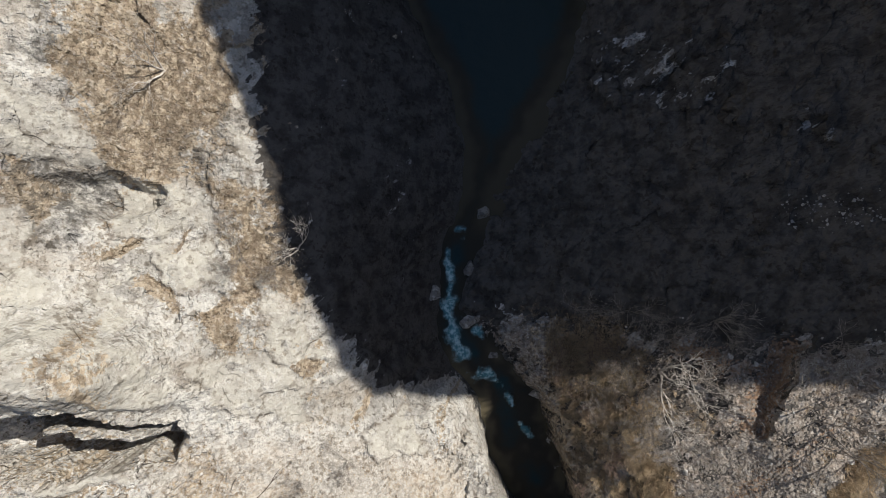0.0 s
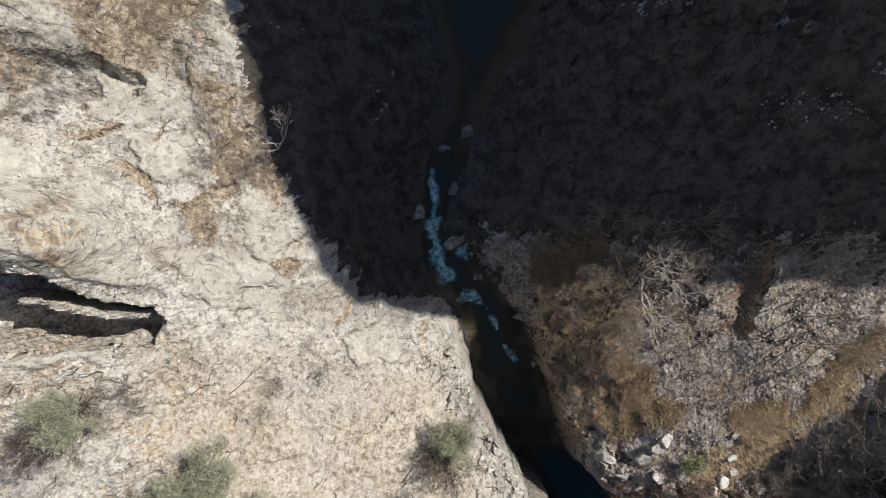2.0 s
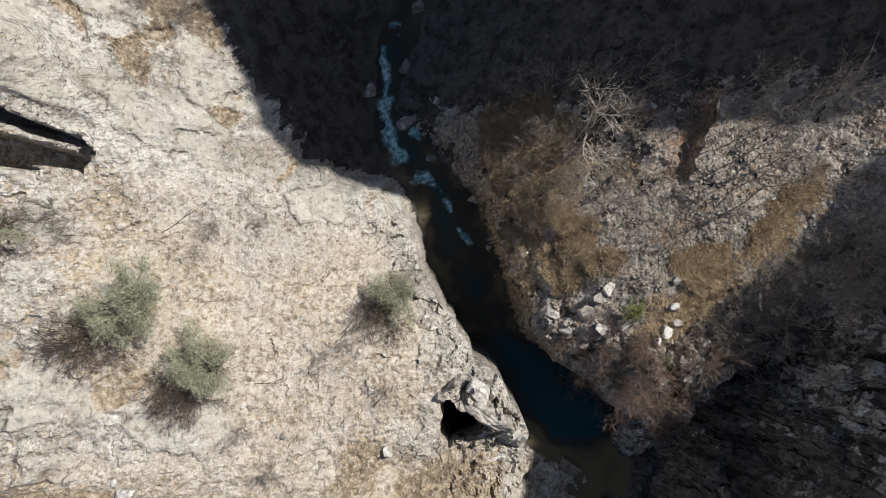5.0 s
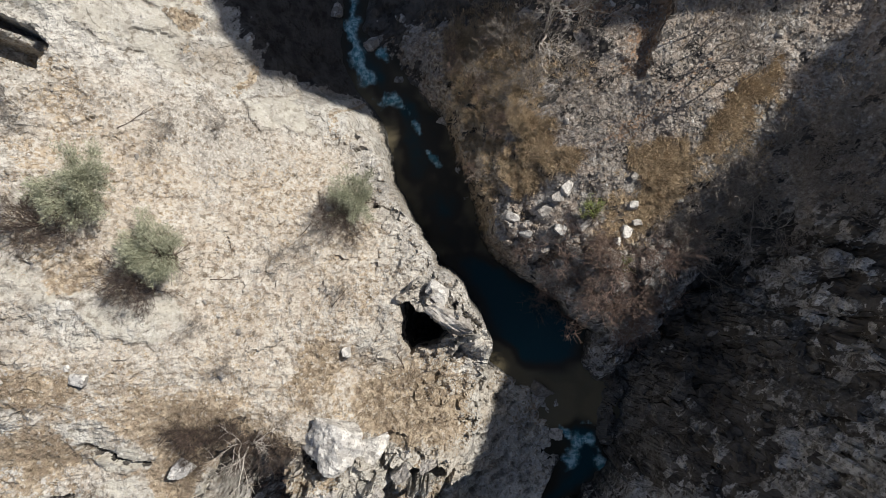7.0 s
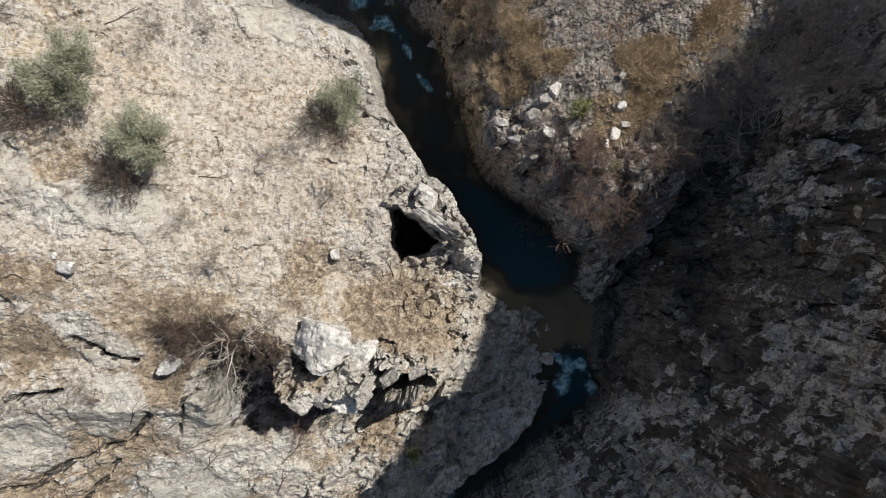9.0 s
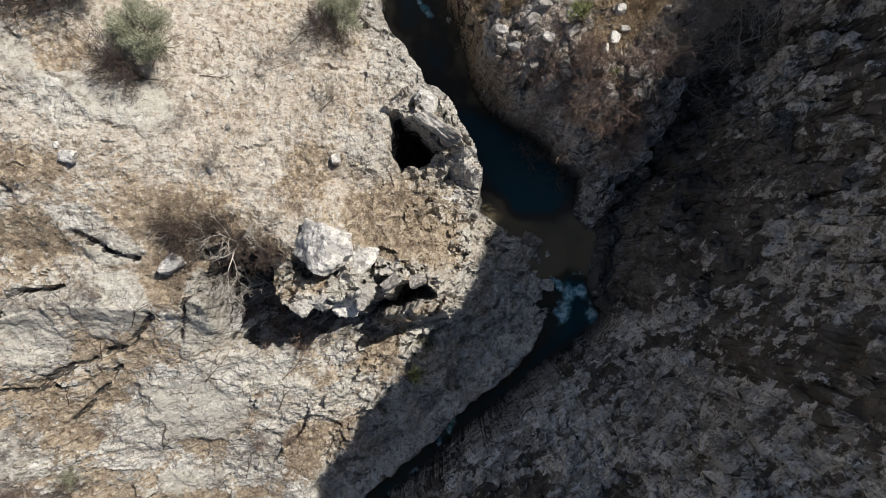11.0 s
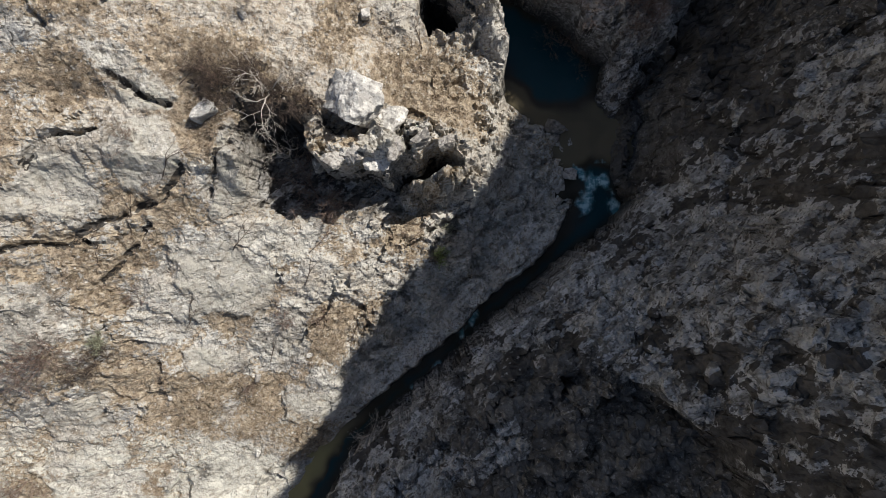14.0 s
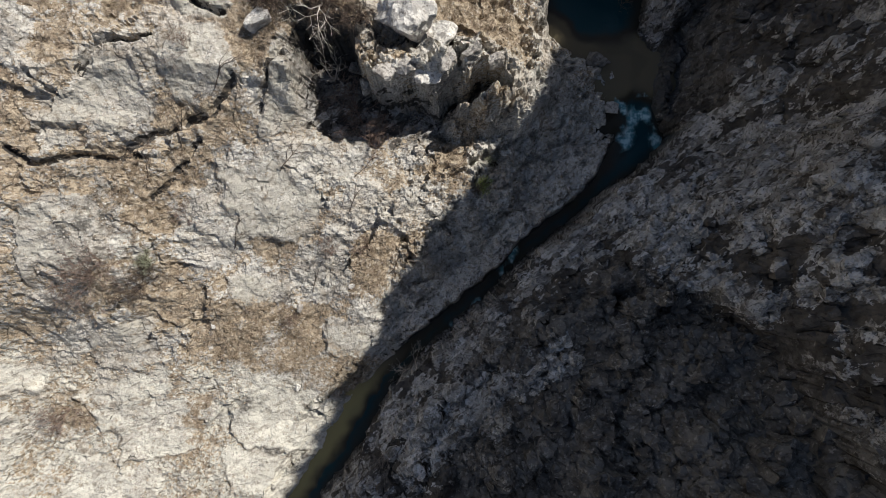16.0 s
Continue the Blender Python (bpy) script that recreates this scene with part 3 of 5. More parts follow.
PLATES_BEACH = [
    [(-19.1, -45.3), (-13.9, -43.4), (-13.9, -45.3), (-17.6, -47.6)], [(-17.3, -46.1), (-12.5, -45.8), (-13.5, -49.4), (-17.1, -50.0)], [(-11.5, -47.1), (-8.6, -45.7), (-4.9, -47.7), (-6.5, -50.0), (-10.6, -49.6)],
    [(-23.6, -42.9), (-19.5, -43.2), (-20.1, -45.1), (-23.7, -44.4)], [(-17.1, -42.6), (-14.0, -41.9), (-13.9, -43.4), (-17.0, -43.6)], [(-11.5, -49.5), (-7.8, -50.1), (-8.4, -53.4), (-11.6, -52.0)], [(-19.5, -48.5), (-15.0, -50.5), (-16.0, -54.0), (-20.5, -53.0)]]
# dark seeps
SEEPS = [
    [(-15.8, 2.6), (-15.3, 2.7), (-14.2, 2.2), (-14.3, 1.7), (-14.6, 0.0), (-15.7, 0.0)], [(-15.7, 3.5), (-13.7, 3.4), (-14.0, 3.1), (-15.7, 2.8)], [(-10.4, 6.4), (-8.8, 6.4), (-8.8, 5.4), (-10.2, 5.5)], [(-12.2, 4.1), (-10.6, 4.5), (-9.2, 3.7), (-11.0, 3.8)],
    [(-15.8, 8.0), (-14.8, 8.2), (-14.6, 7.2), (-16.0, 6.7)], [(-13.6, -10.6), (-11.9, -11.0), (-11.7, -11.8), (-13.6, -11.5)], [(-15.8, -12.9), (-14.2, -12.7), (-14.3, -13.4), (-15.6, -13.9)], [(-14.2, -12.1), (-12.6, -12.0), (-12.6, -12.6), (-13.3, -13.2)],
    [(-16.2, -36.6), (-14.0, -34.0), (-13.0, -34.4), (-14.6, -37.6)], [(-10.8, -46.3), (-8.8, -45.9), (-9.2, -46.8), (-10.6, -47.2)], [(-9.6, -49.5), (-7.4, -49.8), (-7.6, -50.3), (-9.4, -50.0)]]
# dry turf between the plates
TURF_NORTH = [
    [(-14.2, 8.7), (-11.6, 10.3), (-10.1, 9.2), (-9.3, 7.1), (-10.8, 5.6), (-12.3, 3.5), (-13.7, 2.5), (-14.0, -1.3), (-14.3, -1.3), (-14.3, 2.0), (-13.6, 3.8), (-14.2, 4.8), (-14.1, 5.7), (-15.1, 7.6)],
    [(-10.7, 2.9), (-7.9, 3.0), (-7.2, -0.2), (-6.7, -1.9), (-8.2, -1.6), (-9.0, -1.8), (-10.2, 0.5)], [(-14.1, -2.0), (-12.4, -4.2), (-12.8, -6.5), (-13.1, -6.4)], [(-11.9, -2.4), (-9.8, -3.1), (-9.1, -5.1), (-10.1, -4.0)]]
TURF_MEADOW = [
    [(-14.0, -21.2), (-9.8, -22.0), (-9.3, -23.3), (-10.9, -23.3), (-14.2, -22.8)], [(-7.5, -22.8), (-4.3, -24.0), (-1.8, -25.5), (-0.9, -26.6), (-4.1, -26.4), (-6.5, -24.5)], [(-0.9, -20.8), (1.1, -21.5), (0.7, -23.1), (-0.9, -24.7), (-1.2, -23.1)],
    [(-10.1, -18.6), (-9.2, -16.5), (-8.4, -17.9)], [(1.7, -23.2), (3.8, -23.0), (6.4, -25.2), (6.4, -26.6), (3.9, -26.8), (1.5, -25.3)], [(-14.6, -16.0), (-12.6, -15.9), (-12.4, -17.0), (-14.6, -17.4)]]
TURF_SOUTH = [
    [(-13.4, -25.2), (-9.1, -25.0), (-9.4, -26.0), (-12.0, -26.9)], [(-6.5, -24.6), (-4.3, -24.7), (-4.7, -27.1), (-6.5, -28.7), (-7.1, -27.4)], [(-13.1, -32.8), (-9.4, -31.8), (-9.1, -32.9), (-11.8, -34.6), (-13.4, -34.5)],
    [(-10.5, -39.7), (-5.2, -40.4), (-5.6, -45.3), (-11.7, -43.5)], [(-2.8, -36.9), (1.4, -35.7), (-0.5, -39.2), (-3.8, -40.4)], [(0.3, -31.7), (5.3, -28.9), (6.2, -28.9), (2.0, -32.7)], [(-4.7, -42.6), (-2.3, -44.2), (-3.8, -47.2), (-6.7, -45.6)],
    [(-12.7, -34.5), (-11.8, -34.0), (-12.0, -35.7), (-13.3, -37.4), (-14.1, -37.6)], [(-13.4, -45.7), (-12.1, -45.4), (-13.1, -49.0), (-13.7, -48.6)], [(-19.8, -44.8), (-17.7, -45.4), (-18.5, -47.4), (-20.3, -46.5)]]
TURF_SPUR = [
    [(9.1, -9.7), (10.9, -10.8), (10.8, -13.8), (9.1, -14.3)], [(6.3, -8.4), (8.7, -8.5), (8.8, -10.8), (6.8, -10.0)], [(14.7, -12.3), (17.0, -12.1), (16.7, -14.6), (15.2, -15.7)], [(18.6, -10.2), (20.9, -8.7), (21.3, -9.2), (19.5, -10.8), (17.2, -13.2)],
    [(7.4, -14.2), (8.6, -14.3), (8.3, -15.4), (7.9, -16.4)], [(11.3, -12.4), (12.5, -12.4), (12.2, -13.2), (11.2, -13.2)], [(7.0, -11.0), (8.0, -11.0), (8.2, -13.6), (7.2, -13.6)]]
# dark overgrown and paler bare parts of the shaded walls; the last dark one paints gully shade
WALL_DARK = [[(2.5, -43.9), (8.6, -39.3), (11.3, -37.6), (14.3, -40.2), (16.1, -41.2), (16.9, -43.9), (18.0, -52.0), (2.3, -53.0)], [(20.2, -19.6), (22.6, -20.4), (22.6, -24.4), (20.8, -25.0)], [(16.0, -23.5), (17.6, -22.0), (18.6, -24.8), (17.4, -29.6), (16.4, -29.0)]]
WALL_PALE = [[(4.1, -43.7), (8.1, -41.6), (9.0, -42.5), (7.0, -44.1), (4.5, -46.5), (2.6, -46.0)], [(12.3, -34.3), (13.8, -36.8), (12.9, -38.3), (11.4, -37.3)], [(1.9, -44.8), (4.1, -44.2), (4.9, -45.2), (2.2, -45.9)],
             [(8.2, 12.3), (14.2, 10.5), (14.5, 5.7), (12.2, 7.1), (8.7, 8.2)], [(15.9, 6.5), (17.7, 6.1), (17.9, 4.7), (16.2, 5.0)], [(6.9, -3.8), (2.9, -3.3), (3.9, -5.3), (6.9, -6.3)]]
BEACH = [(-30.0, -40.5), (-21.0, -41.9), (-18.5, -43.2), (-15.7, -45.2), (-14.7, -43.3), (-10.3, -44.0), (-6.1, -46.2), (-4.9, -47.3), (-8.1, -53.5), (-12.0, -60.0), (-30.0, -60.0)]
# the dark hole under a slab at the rim
PIT = [(3.9, -19.6), (4.6, -19.9), (6.1, -21.2), (5.5, -21.7), (4.1, -22.0), (3.8, -21.2)]
# brown thicket above the broken wall
THICKET = [(-7.4, -24.4), (-4.0, -24.7), (-1.8, -25.6), (-1.3, -27.4), (-4.4, -27.1), (-5.2, -26.5), (-6.8, -25.8)]
STONE_RUNS = [[(16.2, 2.0), (21.0, 3.4), (21.0, 1.4), (17.0, 0.9)], [(24.0, -9.2), (21.4, -10.2), (19.6, -11.4), (18.2, -14.8), (18.9, -15.0), (20.2, -12.4), (22.4, -11.0), (24.2, -10.2)]]


def areas(x, y, polys, soft=0.15, jag=0.4, seed=700, tilt=0.0, grain=0.9):
    """A mask of some ragged patches and, for plates, how far each stands up towards its lower edge."""
    mask, lift, seam = np.zeros(x.shape), np.zeros(x.shape), np.zeros(x.shape)
    for i, poly in enumerate(polys):
        p = np.array(poly)
        (x0, y0), (x1, y1) = p.min(0) - 1.0, p.max(0) + 1.0
        near = (x > x0) & (x < x1) & (y > y0) & (y < y1)
        if not near.any():
            continue
        u, v = x[near], y[near]
        d = inside_dist(u + jag * fbm(u, v, grain, 4, seed + i, 0.5), v + jag * fbm(u, v, grain, 4, seed + 50 + i, 0.5), poly)
        m = smooth(soft, -soft, d)
        mask[near] = np.maximum(mask[near], m)
        seam[near] = np.maximum(seam[near], smooth(0.17, 0.05, np.abs(d)))
        cx, cy = p.mean(0)
        lift[near] = np.maximum(lift[near], m * np.clip(0.12 - tilt * (0.8 * (u - cx) + 0.6 * (v - cy)), 0.03, 0.3))
    return (mask, lift, seam) if tilt else (mask, lift)


def terrain(x, y):
    z, wx, wy, left, right, level, xr = gorge(x, y)
    west = wx < (left + right) / 2
    river = np.maximum(left - wx, wx - right)            # metres from the water's edge
    bank = smooth(-0.2, 0.7, river)
    n1, n2, n3 = fbm(x, y, 6.0, 4, 71), fbm(x, y, 1.6, 5, 81, 0.6), fbm(x, y, 0.5, 3, 91, 0.65)
    plate, lift, joint = areas(x, y, PLATES_NORTH + PLATES_MEADOW + PLATES_SOUTH + PLATES_BEACH, 0.18, 1.0, 700, 0.07, 1.8)
    turf_in, _ = areas(x, y, TURF_NORTH + TURF_MEADOW + TURF_SOUTH + TURF_SPUR, 0.35, 0.9, 740)
    seep, _ = areas(x, y, SEEPS, 0.25, 0.7, 780)
    wall_dark, _ = areas(x, y, WALL_DARK, 0.8, 1.2, 800)
    wall_pale, _ = areas(x, y, WALL_PALE, 0.4, 1.2, 820)
    runs, _ = areas(x, y, STONE_RUNS, 0.3, 0.8, 840)
    strand, _ = areas(x, y, [BEACH], 0.6, 1.6, 850, 0.0, 2.0)
    thicket, _ = areas(x, y, [THICKET], 0.4, 1.2, 855)
    # zones
    flank_brown, _ = areas(x, y, [[(4.4, -3.2), (9.6, -3.4), (10.4, -6.5), (9.4, -9.5), (8.8, -13.5), (7.4, -15.2), (6.6, -10.0)]], 0.5, 1.2, 880)
    slope = west * smooth(-9.0, -11.5, wy + 0.25 * (wx + 4)) * smooth(-26.5, -24.0, wy - 0.2 * wx) * smooth(-13, -10, wx)
    slabs = west * smooth(-10.5, -7.5, wy + 0.3 * (wx + 4))
    broken = west * smooth(-23.5, -26.5, wy - 0.2 * wx)
    beach = west * smooth(-42.0, -44.0, wy) * smooth(2.0, -1.0, wx)
    far_west = west * smooth(-9, -12, wx) * (1 - slabs)
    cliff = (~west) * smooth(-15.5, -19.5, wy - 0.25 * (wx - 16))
    spur = (~west) * smooth(-3.0, -5.5, wy) * (1 - cliff)
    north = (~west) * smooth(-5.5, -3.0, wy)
    rim_wide = 1.8 + 2.2 * smooth(-15.5, -18.5, wy)
    rim = smooth(1.0, 0.15, np.abs(wx - xr + 0.3 * rim_wide) / rim_wide + 0.25 * n2) * west * smooth(-8, -12, wy) * smooth(-40, -34, wy)
    wall = west * (wx > xr) * 1.0
    big, big_edge = tilted(x, y, 2.7, 101, 0.8, 0.3, 2.1, 74)
    mid, mid_edge = tilted(x, y, 1.9, 111, 0.9, 0.03, 1.8, 28)
    mid = mid * (0.35 + 0.65 * smooth(-0.15, 0.25, fbm(x, y, 5.0, 2, 118)))
    mid2, _ = tilted(x, y, 1.3, 141, 1.1, 0.12, 1.9, 40)
    small, small_edge = tilted(x, y, 0.6, 121, 1.2, 0.04, 1.4, 20)
    small = small * (0.3 + 0.7 * smooth(-0.2, 0.2, fbm(x, y, 2.2, 3, 128)))
    ledge, _ = tilted(x, y, 0.9, 195, 0.9, 0.06, 2.6, 33)
    ledge = ledge * smooth(-0.1, 0.3, fbm(x, y, 4.0, 3, 198))
    strata, _ = tilted(x, y, 0.8, 191, 1.1, 0.25, 3.2, 8)
    toe = wall * broken * smooth(-0.2, 1.5, river)
    rx, ry = 0.75 * x + 0.66 * y, -0.66 * x + 0.75 * y
    ribs = ridged(rx * 0.6, ry, 2.4, 5, 131)
    # fine relief by zone
    det = slope * (0.10 * n1 + 0.18 * n2 + 0.12 * n3 + 0.10 * small)
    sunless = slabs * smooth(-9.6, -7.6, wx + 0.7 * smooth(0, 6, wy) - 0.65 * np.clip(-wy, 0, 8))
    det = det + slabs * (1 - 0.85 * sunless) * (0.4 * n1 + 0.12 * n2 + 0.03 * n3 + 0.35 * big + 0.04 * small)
    det = det + broken * (1 - 0.75 * beach) * (0.75 * n1 + 0.38 * n2 + 0.13 * n3 + 0.13 * mid + 0.06 * small + 0.07 * ledge + 0.12 * big)
    det = det + far_west * (0.3 * n1 + 0.25 * n2 + 0.1 * n3 + 0.3 * mid + 0.12 * small)
    det = det + rim * (0.3 * n2 + 0.16 * n3 + 0.4 * mid + 0.36 * small + 0.2 * ledge)
    det = det + toe * (0.45 * mid + 0.45 * mid2 + 0.25 * small + 0.7 * n2 + 0.3 * n3)
    face = smooth(20.0, 22.3, wx + 0.25 * (wy + 25))
    det = det + cliff * (0.3 + 0.7 * smooth(0.3, 3.0, river)) * (0.8 * n1 + 1.0 * n2 + 0.4 * n3 + 1.2 * ribs + 0.8 * mid2 + 0.4 * small + face * (1.7 * strata + 0.3 * n2))
    tip = (~west) * smooth(-15.5, -17.5, wy) * smooth(19.5, 17.5, wx) * smooth(-25, -23, wy)
    flank = (~west) * smooth(3.2, 0.6, river) * smooth(-3, -6, wy) * smooth(-19, -17, wy)
    det = det + spur * (0.25 * n1 + 0.34 * n2 + 0.08 * n3 + 0.06 * small) + (tip + 0.8 * flank) * (0.5 * n2 + 0.35 * n3 + 0.55 * mid2 + 0.4 * small)
    det = det + north * (0.9 * n1 + 0.55 * n2 + 0.08 * n3 + (0.12 + 0.5 * wall_pale) * mid2 + 0.05 * small)
    brink = blob(wx, wy, 0.3, -28.3, 7.0, 3.2, -4)
    det = det + smooth(0.0, 0.35, brink) * west * (0.7 * mid + 0.32 * small + 0.5 * n2 + 0.25 * n3 + 0.4 * ledge)
    det = det + west * smooth(0, 0.5, blob(wx, wy, 5.8, -20.6, 2.6, 3.0, 0)) * (0.55 * mid + 0.5 * small + 0.2 * n3)
    z = z + bank * (det * (1 - 0.6 * plate * west) + lift * west + 0.10 * plate * n1)
    local = n2 + 0.5 * n3 + 0.6 * small                   # hollows hold earth and grass, edges stay bare
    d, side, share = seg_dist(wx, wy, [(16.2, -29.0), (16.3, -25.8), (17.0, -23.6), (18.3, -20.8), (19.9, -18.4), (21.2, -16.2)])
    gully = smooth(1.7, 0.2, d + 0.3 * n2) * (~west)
    z = z - (3.2 - 1.8 * share) * gully * smooth(0.6, 1.6, z - level)
    bench = np.interp(wy, [-44.0, -42.0, -31.5, -30.0], [0.0, 1.0, 1.0, 0.0]) * smooth(0.0, 0.45, river) * smooth(4.0, 2.0, river) * west
    z = np.where(bench > 0.02, np.maximum(z, level + 1.1 * bench + 0.5 * n2 + 0.25 * n3 + 0.3 * mid2 + 0.15 * small), z)
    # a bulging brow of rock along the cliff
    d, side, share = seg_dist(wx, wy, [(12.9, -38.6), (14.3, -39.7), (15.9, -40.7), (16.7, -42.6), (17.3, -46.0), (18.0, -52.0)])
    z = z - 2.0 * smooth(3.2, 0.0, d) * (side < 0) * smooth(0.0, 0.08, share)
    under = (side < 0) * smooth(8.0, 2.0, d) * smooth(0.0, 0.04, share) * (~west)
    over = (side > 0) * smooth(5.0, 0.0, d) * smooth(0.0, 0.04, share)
    # a short chute in the spur
    d, side, share = seg_dist(wx, wy, [(15.4, -9.3), (15.5, -8.7), (15.8, -7.8), (16.0, -7.1), (16.8, -5.6)])
    chute = smooth(2.2, 0.2, d + 0.5 * n2 + 0.3 * small) * (side > 0) * smooth(0.0, 0.3, share)
    z = z - (0.15 + 0.65 * share) * chute + 0.45 * (side < 0) * smooth(1.6, 0.0, d) * smooth(0.1, 0.5, share)
    # open clefts and hollows of the west slope
    d, side, share = seg_dist(wx, wy, [(-20.0, -6.8), (-17.0, -7.0), (-15.4, -7.3), (-14.0, -7.7), (-12.6, -8.2), (-11.0, -8.7)])
    gap = smooth(1.55, 1.25, d - 0.45 * n2 - 0.3 * small - 0.12 * np.sin(share * 14) + 1.0 * share ** 3) * smooth(1.0, 0.85, share)
    slab = smooth(0.36, 0.12, np.abs(d * side - 0.25 + 0.4 * n2)) * smooth(0.3, 0.45, share) * smooth(0.95, 0.8, share)
    z = z - 3.4 * gap * (1 - 0.72 * slab) + (1.2 + 0.8 * small) * smooth(2.4, 0.0, d) * (side > 0) * smooth(1.0, 0.7, share)
    z = z + 3.4 * smooth(0.0, 0.9, blob(wx, wy, -14.0, -4.6, 4.6, 2.7, -20)) * (1 - gap)
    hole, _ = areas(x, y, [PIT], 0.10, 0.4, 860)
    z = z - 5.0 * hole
    slab_rim, _ = areas(x, y, [[(3.6, -19.4), (4.4, -18.3), (5.8, -18.0), (6.9, -19.6), (6.9, -20.9), (6.2, -21.2), (4.6, -19.9)]], 0.10, 0.5, 870)
    z = z + slab_rim * (0.5 + 0.5 * small + 0.4 * mid) * (1 - hole)
    cave = blob(wx, wy, -14.0, 2.2, 2.2, 1.1, 0)
    z = z - 1.3 * smooth(0, 0.5, cave * (1 + 1.2 * n2))
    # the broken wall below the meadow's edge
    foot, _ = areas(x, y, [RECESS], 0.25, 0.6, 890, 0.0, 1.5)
    floor = np.interp(x, [-4.6, -2.5, 0.6, 3.4, 5.8], [7.2, 6.3, 5.0, 4.6, 3.4]) + 0.45 * n2 + 0.25 * mid2 + 0.1 * small
    d, side, share = seg_dist(x, y, CREST)
    brow = smooth(1.3, 0.1, d)
    z = z + brow * (0.3 + 0.45 * n2 + 0.3 * small + 0.3 * mid)
    steps = foot - 0.05 * np.sin(foot * 19 + 5 * n1)
    z = np.where(foot > 0, z + (np.minimum(floor, z) - z) * steps, z)
    # open cracks between the slabs of the lower slope
    crack = 0
    for line, width, deep in (([(-13.5, -29.4), (-12.4, -28.0), (-10.5, -27.9)], 0.30, 1.0), ([(-13.0, -32.4), (-8.7, -30.6), (-7.4, -29.1)], 0.28, 0.8), ([(-17.0, -32.5), (-15.9, -33.0), (-14.2, -32.5), (-12.3, -32.6)], 0.3, 0.9),
                              ([(-9.8, -25.3), (-8.7, -26.0), (-7.5, -26.4)], 0.3, 0.9), ([(-6.8, -30.4), (-4.9, -27.3), (-4.0, -26.0)], 0.2, 0.5), ([(-12.0, -34.6), (-10.4, -32.8), (-9.5, -31.7)], 0.22, 0.6), ([(-15.5, -29.3), (-14.6, -30.2)], 0.25, 0.5)):
        d, side, share = seg_dist(wx, wy, line)
        along = smooth(0.8 * width, 0.2 * width, d + 0.12 * n3)
        z = z - 0.6 * deep * along
        crack = np.maximum(crack, along)
    # bare slabs that stand out of the turf
    out = 0
    for px, py, wide, deep, turn in ((-13.2, -18.3, 3.0, 1.5, 10), (-8.8, -19.7, 3.6, 1.2, -4), (-13.2, -13.6, 1.9, 1.2, 20), (-14.0, -30.2, 3.0, 2.2, 30), (-9.0, -25.3, 2.2, 1.2, -25), (-4.9, -28.7, 1.4, 2.2, 10), (-5.7, -33.4, 3.8, 2.4, 25),
                                     (-16.5, -27.2, 2.0, 1.8, 0), (-10.0, -28.8, 2.0, 1.2, 20), (-1.2, -34.2, 3.0, 1.6, 30), (-9.6, -35.6, 2.6, 1.6, 30), (-13.5, -36.4, 2.4, 1.3, 20), (-5.0, -38.4, 3.0, 1.6, 30)):
        out = np.maximum(out, smooth(0.05, 0.4, blob(wx, wy, px, py, wide, deep, turn) + 0.35 * n2 * (blob(wx, wy, px, py, wide * 1.4, deep * 1.4, turn) > 0)))
    white, _ = areas(x, y, [[(-0.6, -25.9), (0.9, -25.4), (2.1, -27.0), (4.0, -27.0), (5.0, -26.5), (6.4, -27.4), (4.4, -27.9), (2.4, -28.6), (1.0, -28.6)], [(6.7, -25.0), (8.7, -25.0), (8.4, -26.7), (6.7, -26.8)], [(1.4, -20.4), (3.4, -19.8), (3.2, -22.1), (1.8, -22.3)]], 0.3, 1.1, 900)
    out = np.maximum(out, 0.8 * white) * west
    z = z + out * (0.12 + 0.1 * mid)
    turf = 0
    for px, py, wide, deep, turn in ((-15.1, -25.0, 2.0, 2.4, 0), (-11.8, -25.4, 2.2, 1.4, 0), (-6.9, -28.0, 1.6, 2.2, -20), (-9.7, -31.2, 3.2, 1.3, 28), (-12.6, -33.4, 1.8, 2.0, -20), (-16.6, -30.8, 1.4, 1.8, 0), (-5.3, -24.6, 4.0, 1.8, -8),
                                     (0.5, -32.9, 3.4, 0.8, 28), (-7.6, -36.8, 2.2, 1.0, 30), (-2.4, -37.2, 2.0, 0.9, 35), (-15.6, -35.0, 2.0, 1.4, 0)):
        turf = np.maximum(turf, blob(wx, wy, px, py, wide, deep, turn))
    # masks
    patch, patch2 = fbm(x, y, 3.2, 5, 201, 0.6), fbm(x, y, 2.2, 5, 211, 0.6)
    tone = 0.5 * (np.floor(mid_edge / 10) / 64) + 0.3 * (np.floor(small_edge / 10) / 64) + 0.2 * (np.floor(big_edge / 10) / 64)
    seam = smooth(0.24, 0.05, big_edge % 10 + 0.16 * n2) * smooth(-0.25, 0.1, fbm(x, y, 4.5, 3, 231))
    broad = fbm(x, y, 6.5, 5, 221, 0.55)
    grass = slope * (0.24 + 0.5 * patch - 0.1 * local) * (1 - 0.6 * rim)
    grass = grass + slabs * (-0.2 + 0.6 * patch + 1.1 * seam - 0.2 * local + 1.1 * blob(wx, wy, -12.4, 6.5, 3.4, 6.5, 15) + 0.7 * blob(wx, wy, -8.3, -1.0, 2.2, 4.8, 12)
            + 0.6 * blob(wx, wy, -7.5, -5.5, 5.0, 2.0, -35))
    grass = grass + broken * (0.26 + 1.25 * patch - 0.25 * local) * (1 - 0.85 * beach) + west * (0.95 * smooth(0.0, 0.6, turf * (0.7 + 1.6 * patch2)) - 0.5 * out) + far_west * (0.25 + 0.7 * patch - 0.2 * local)
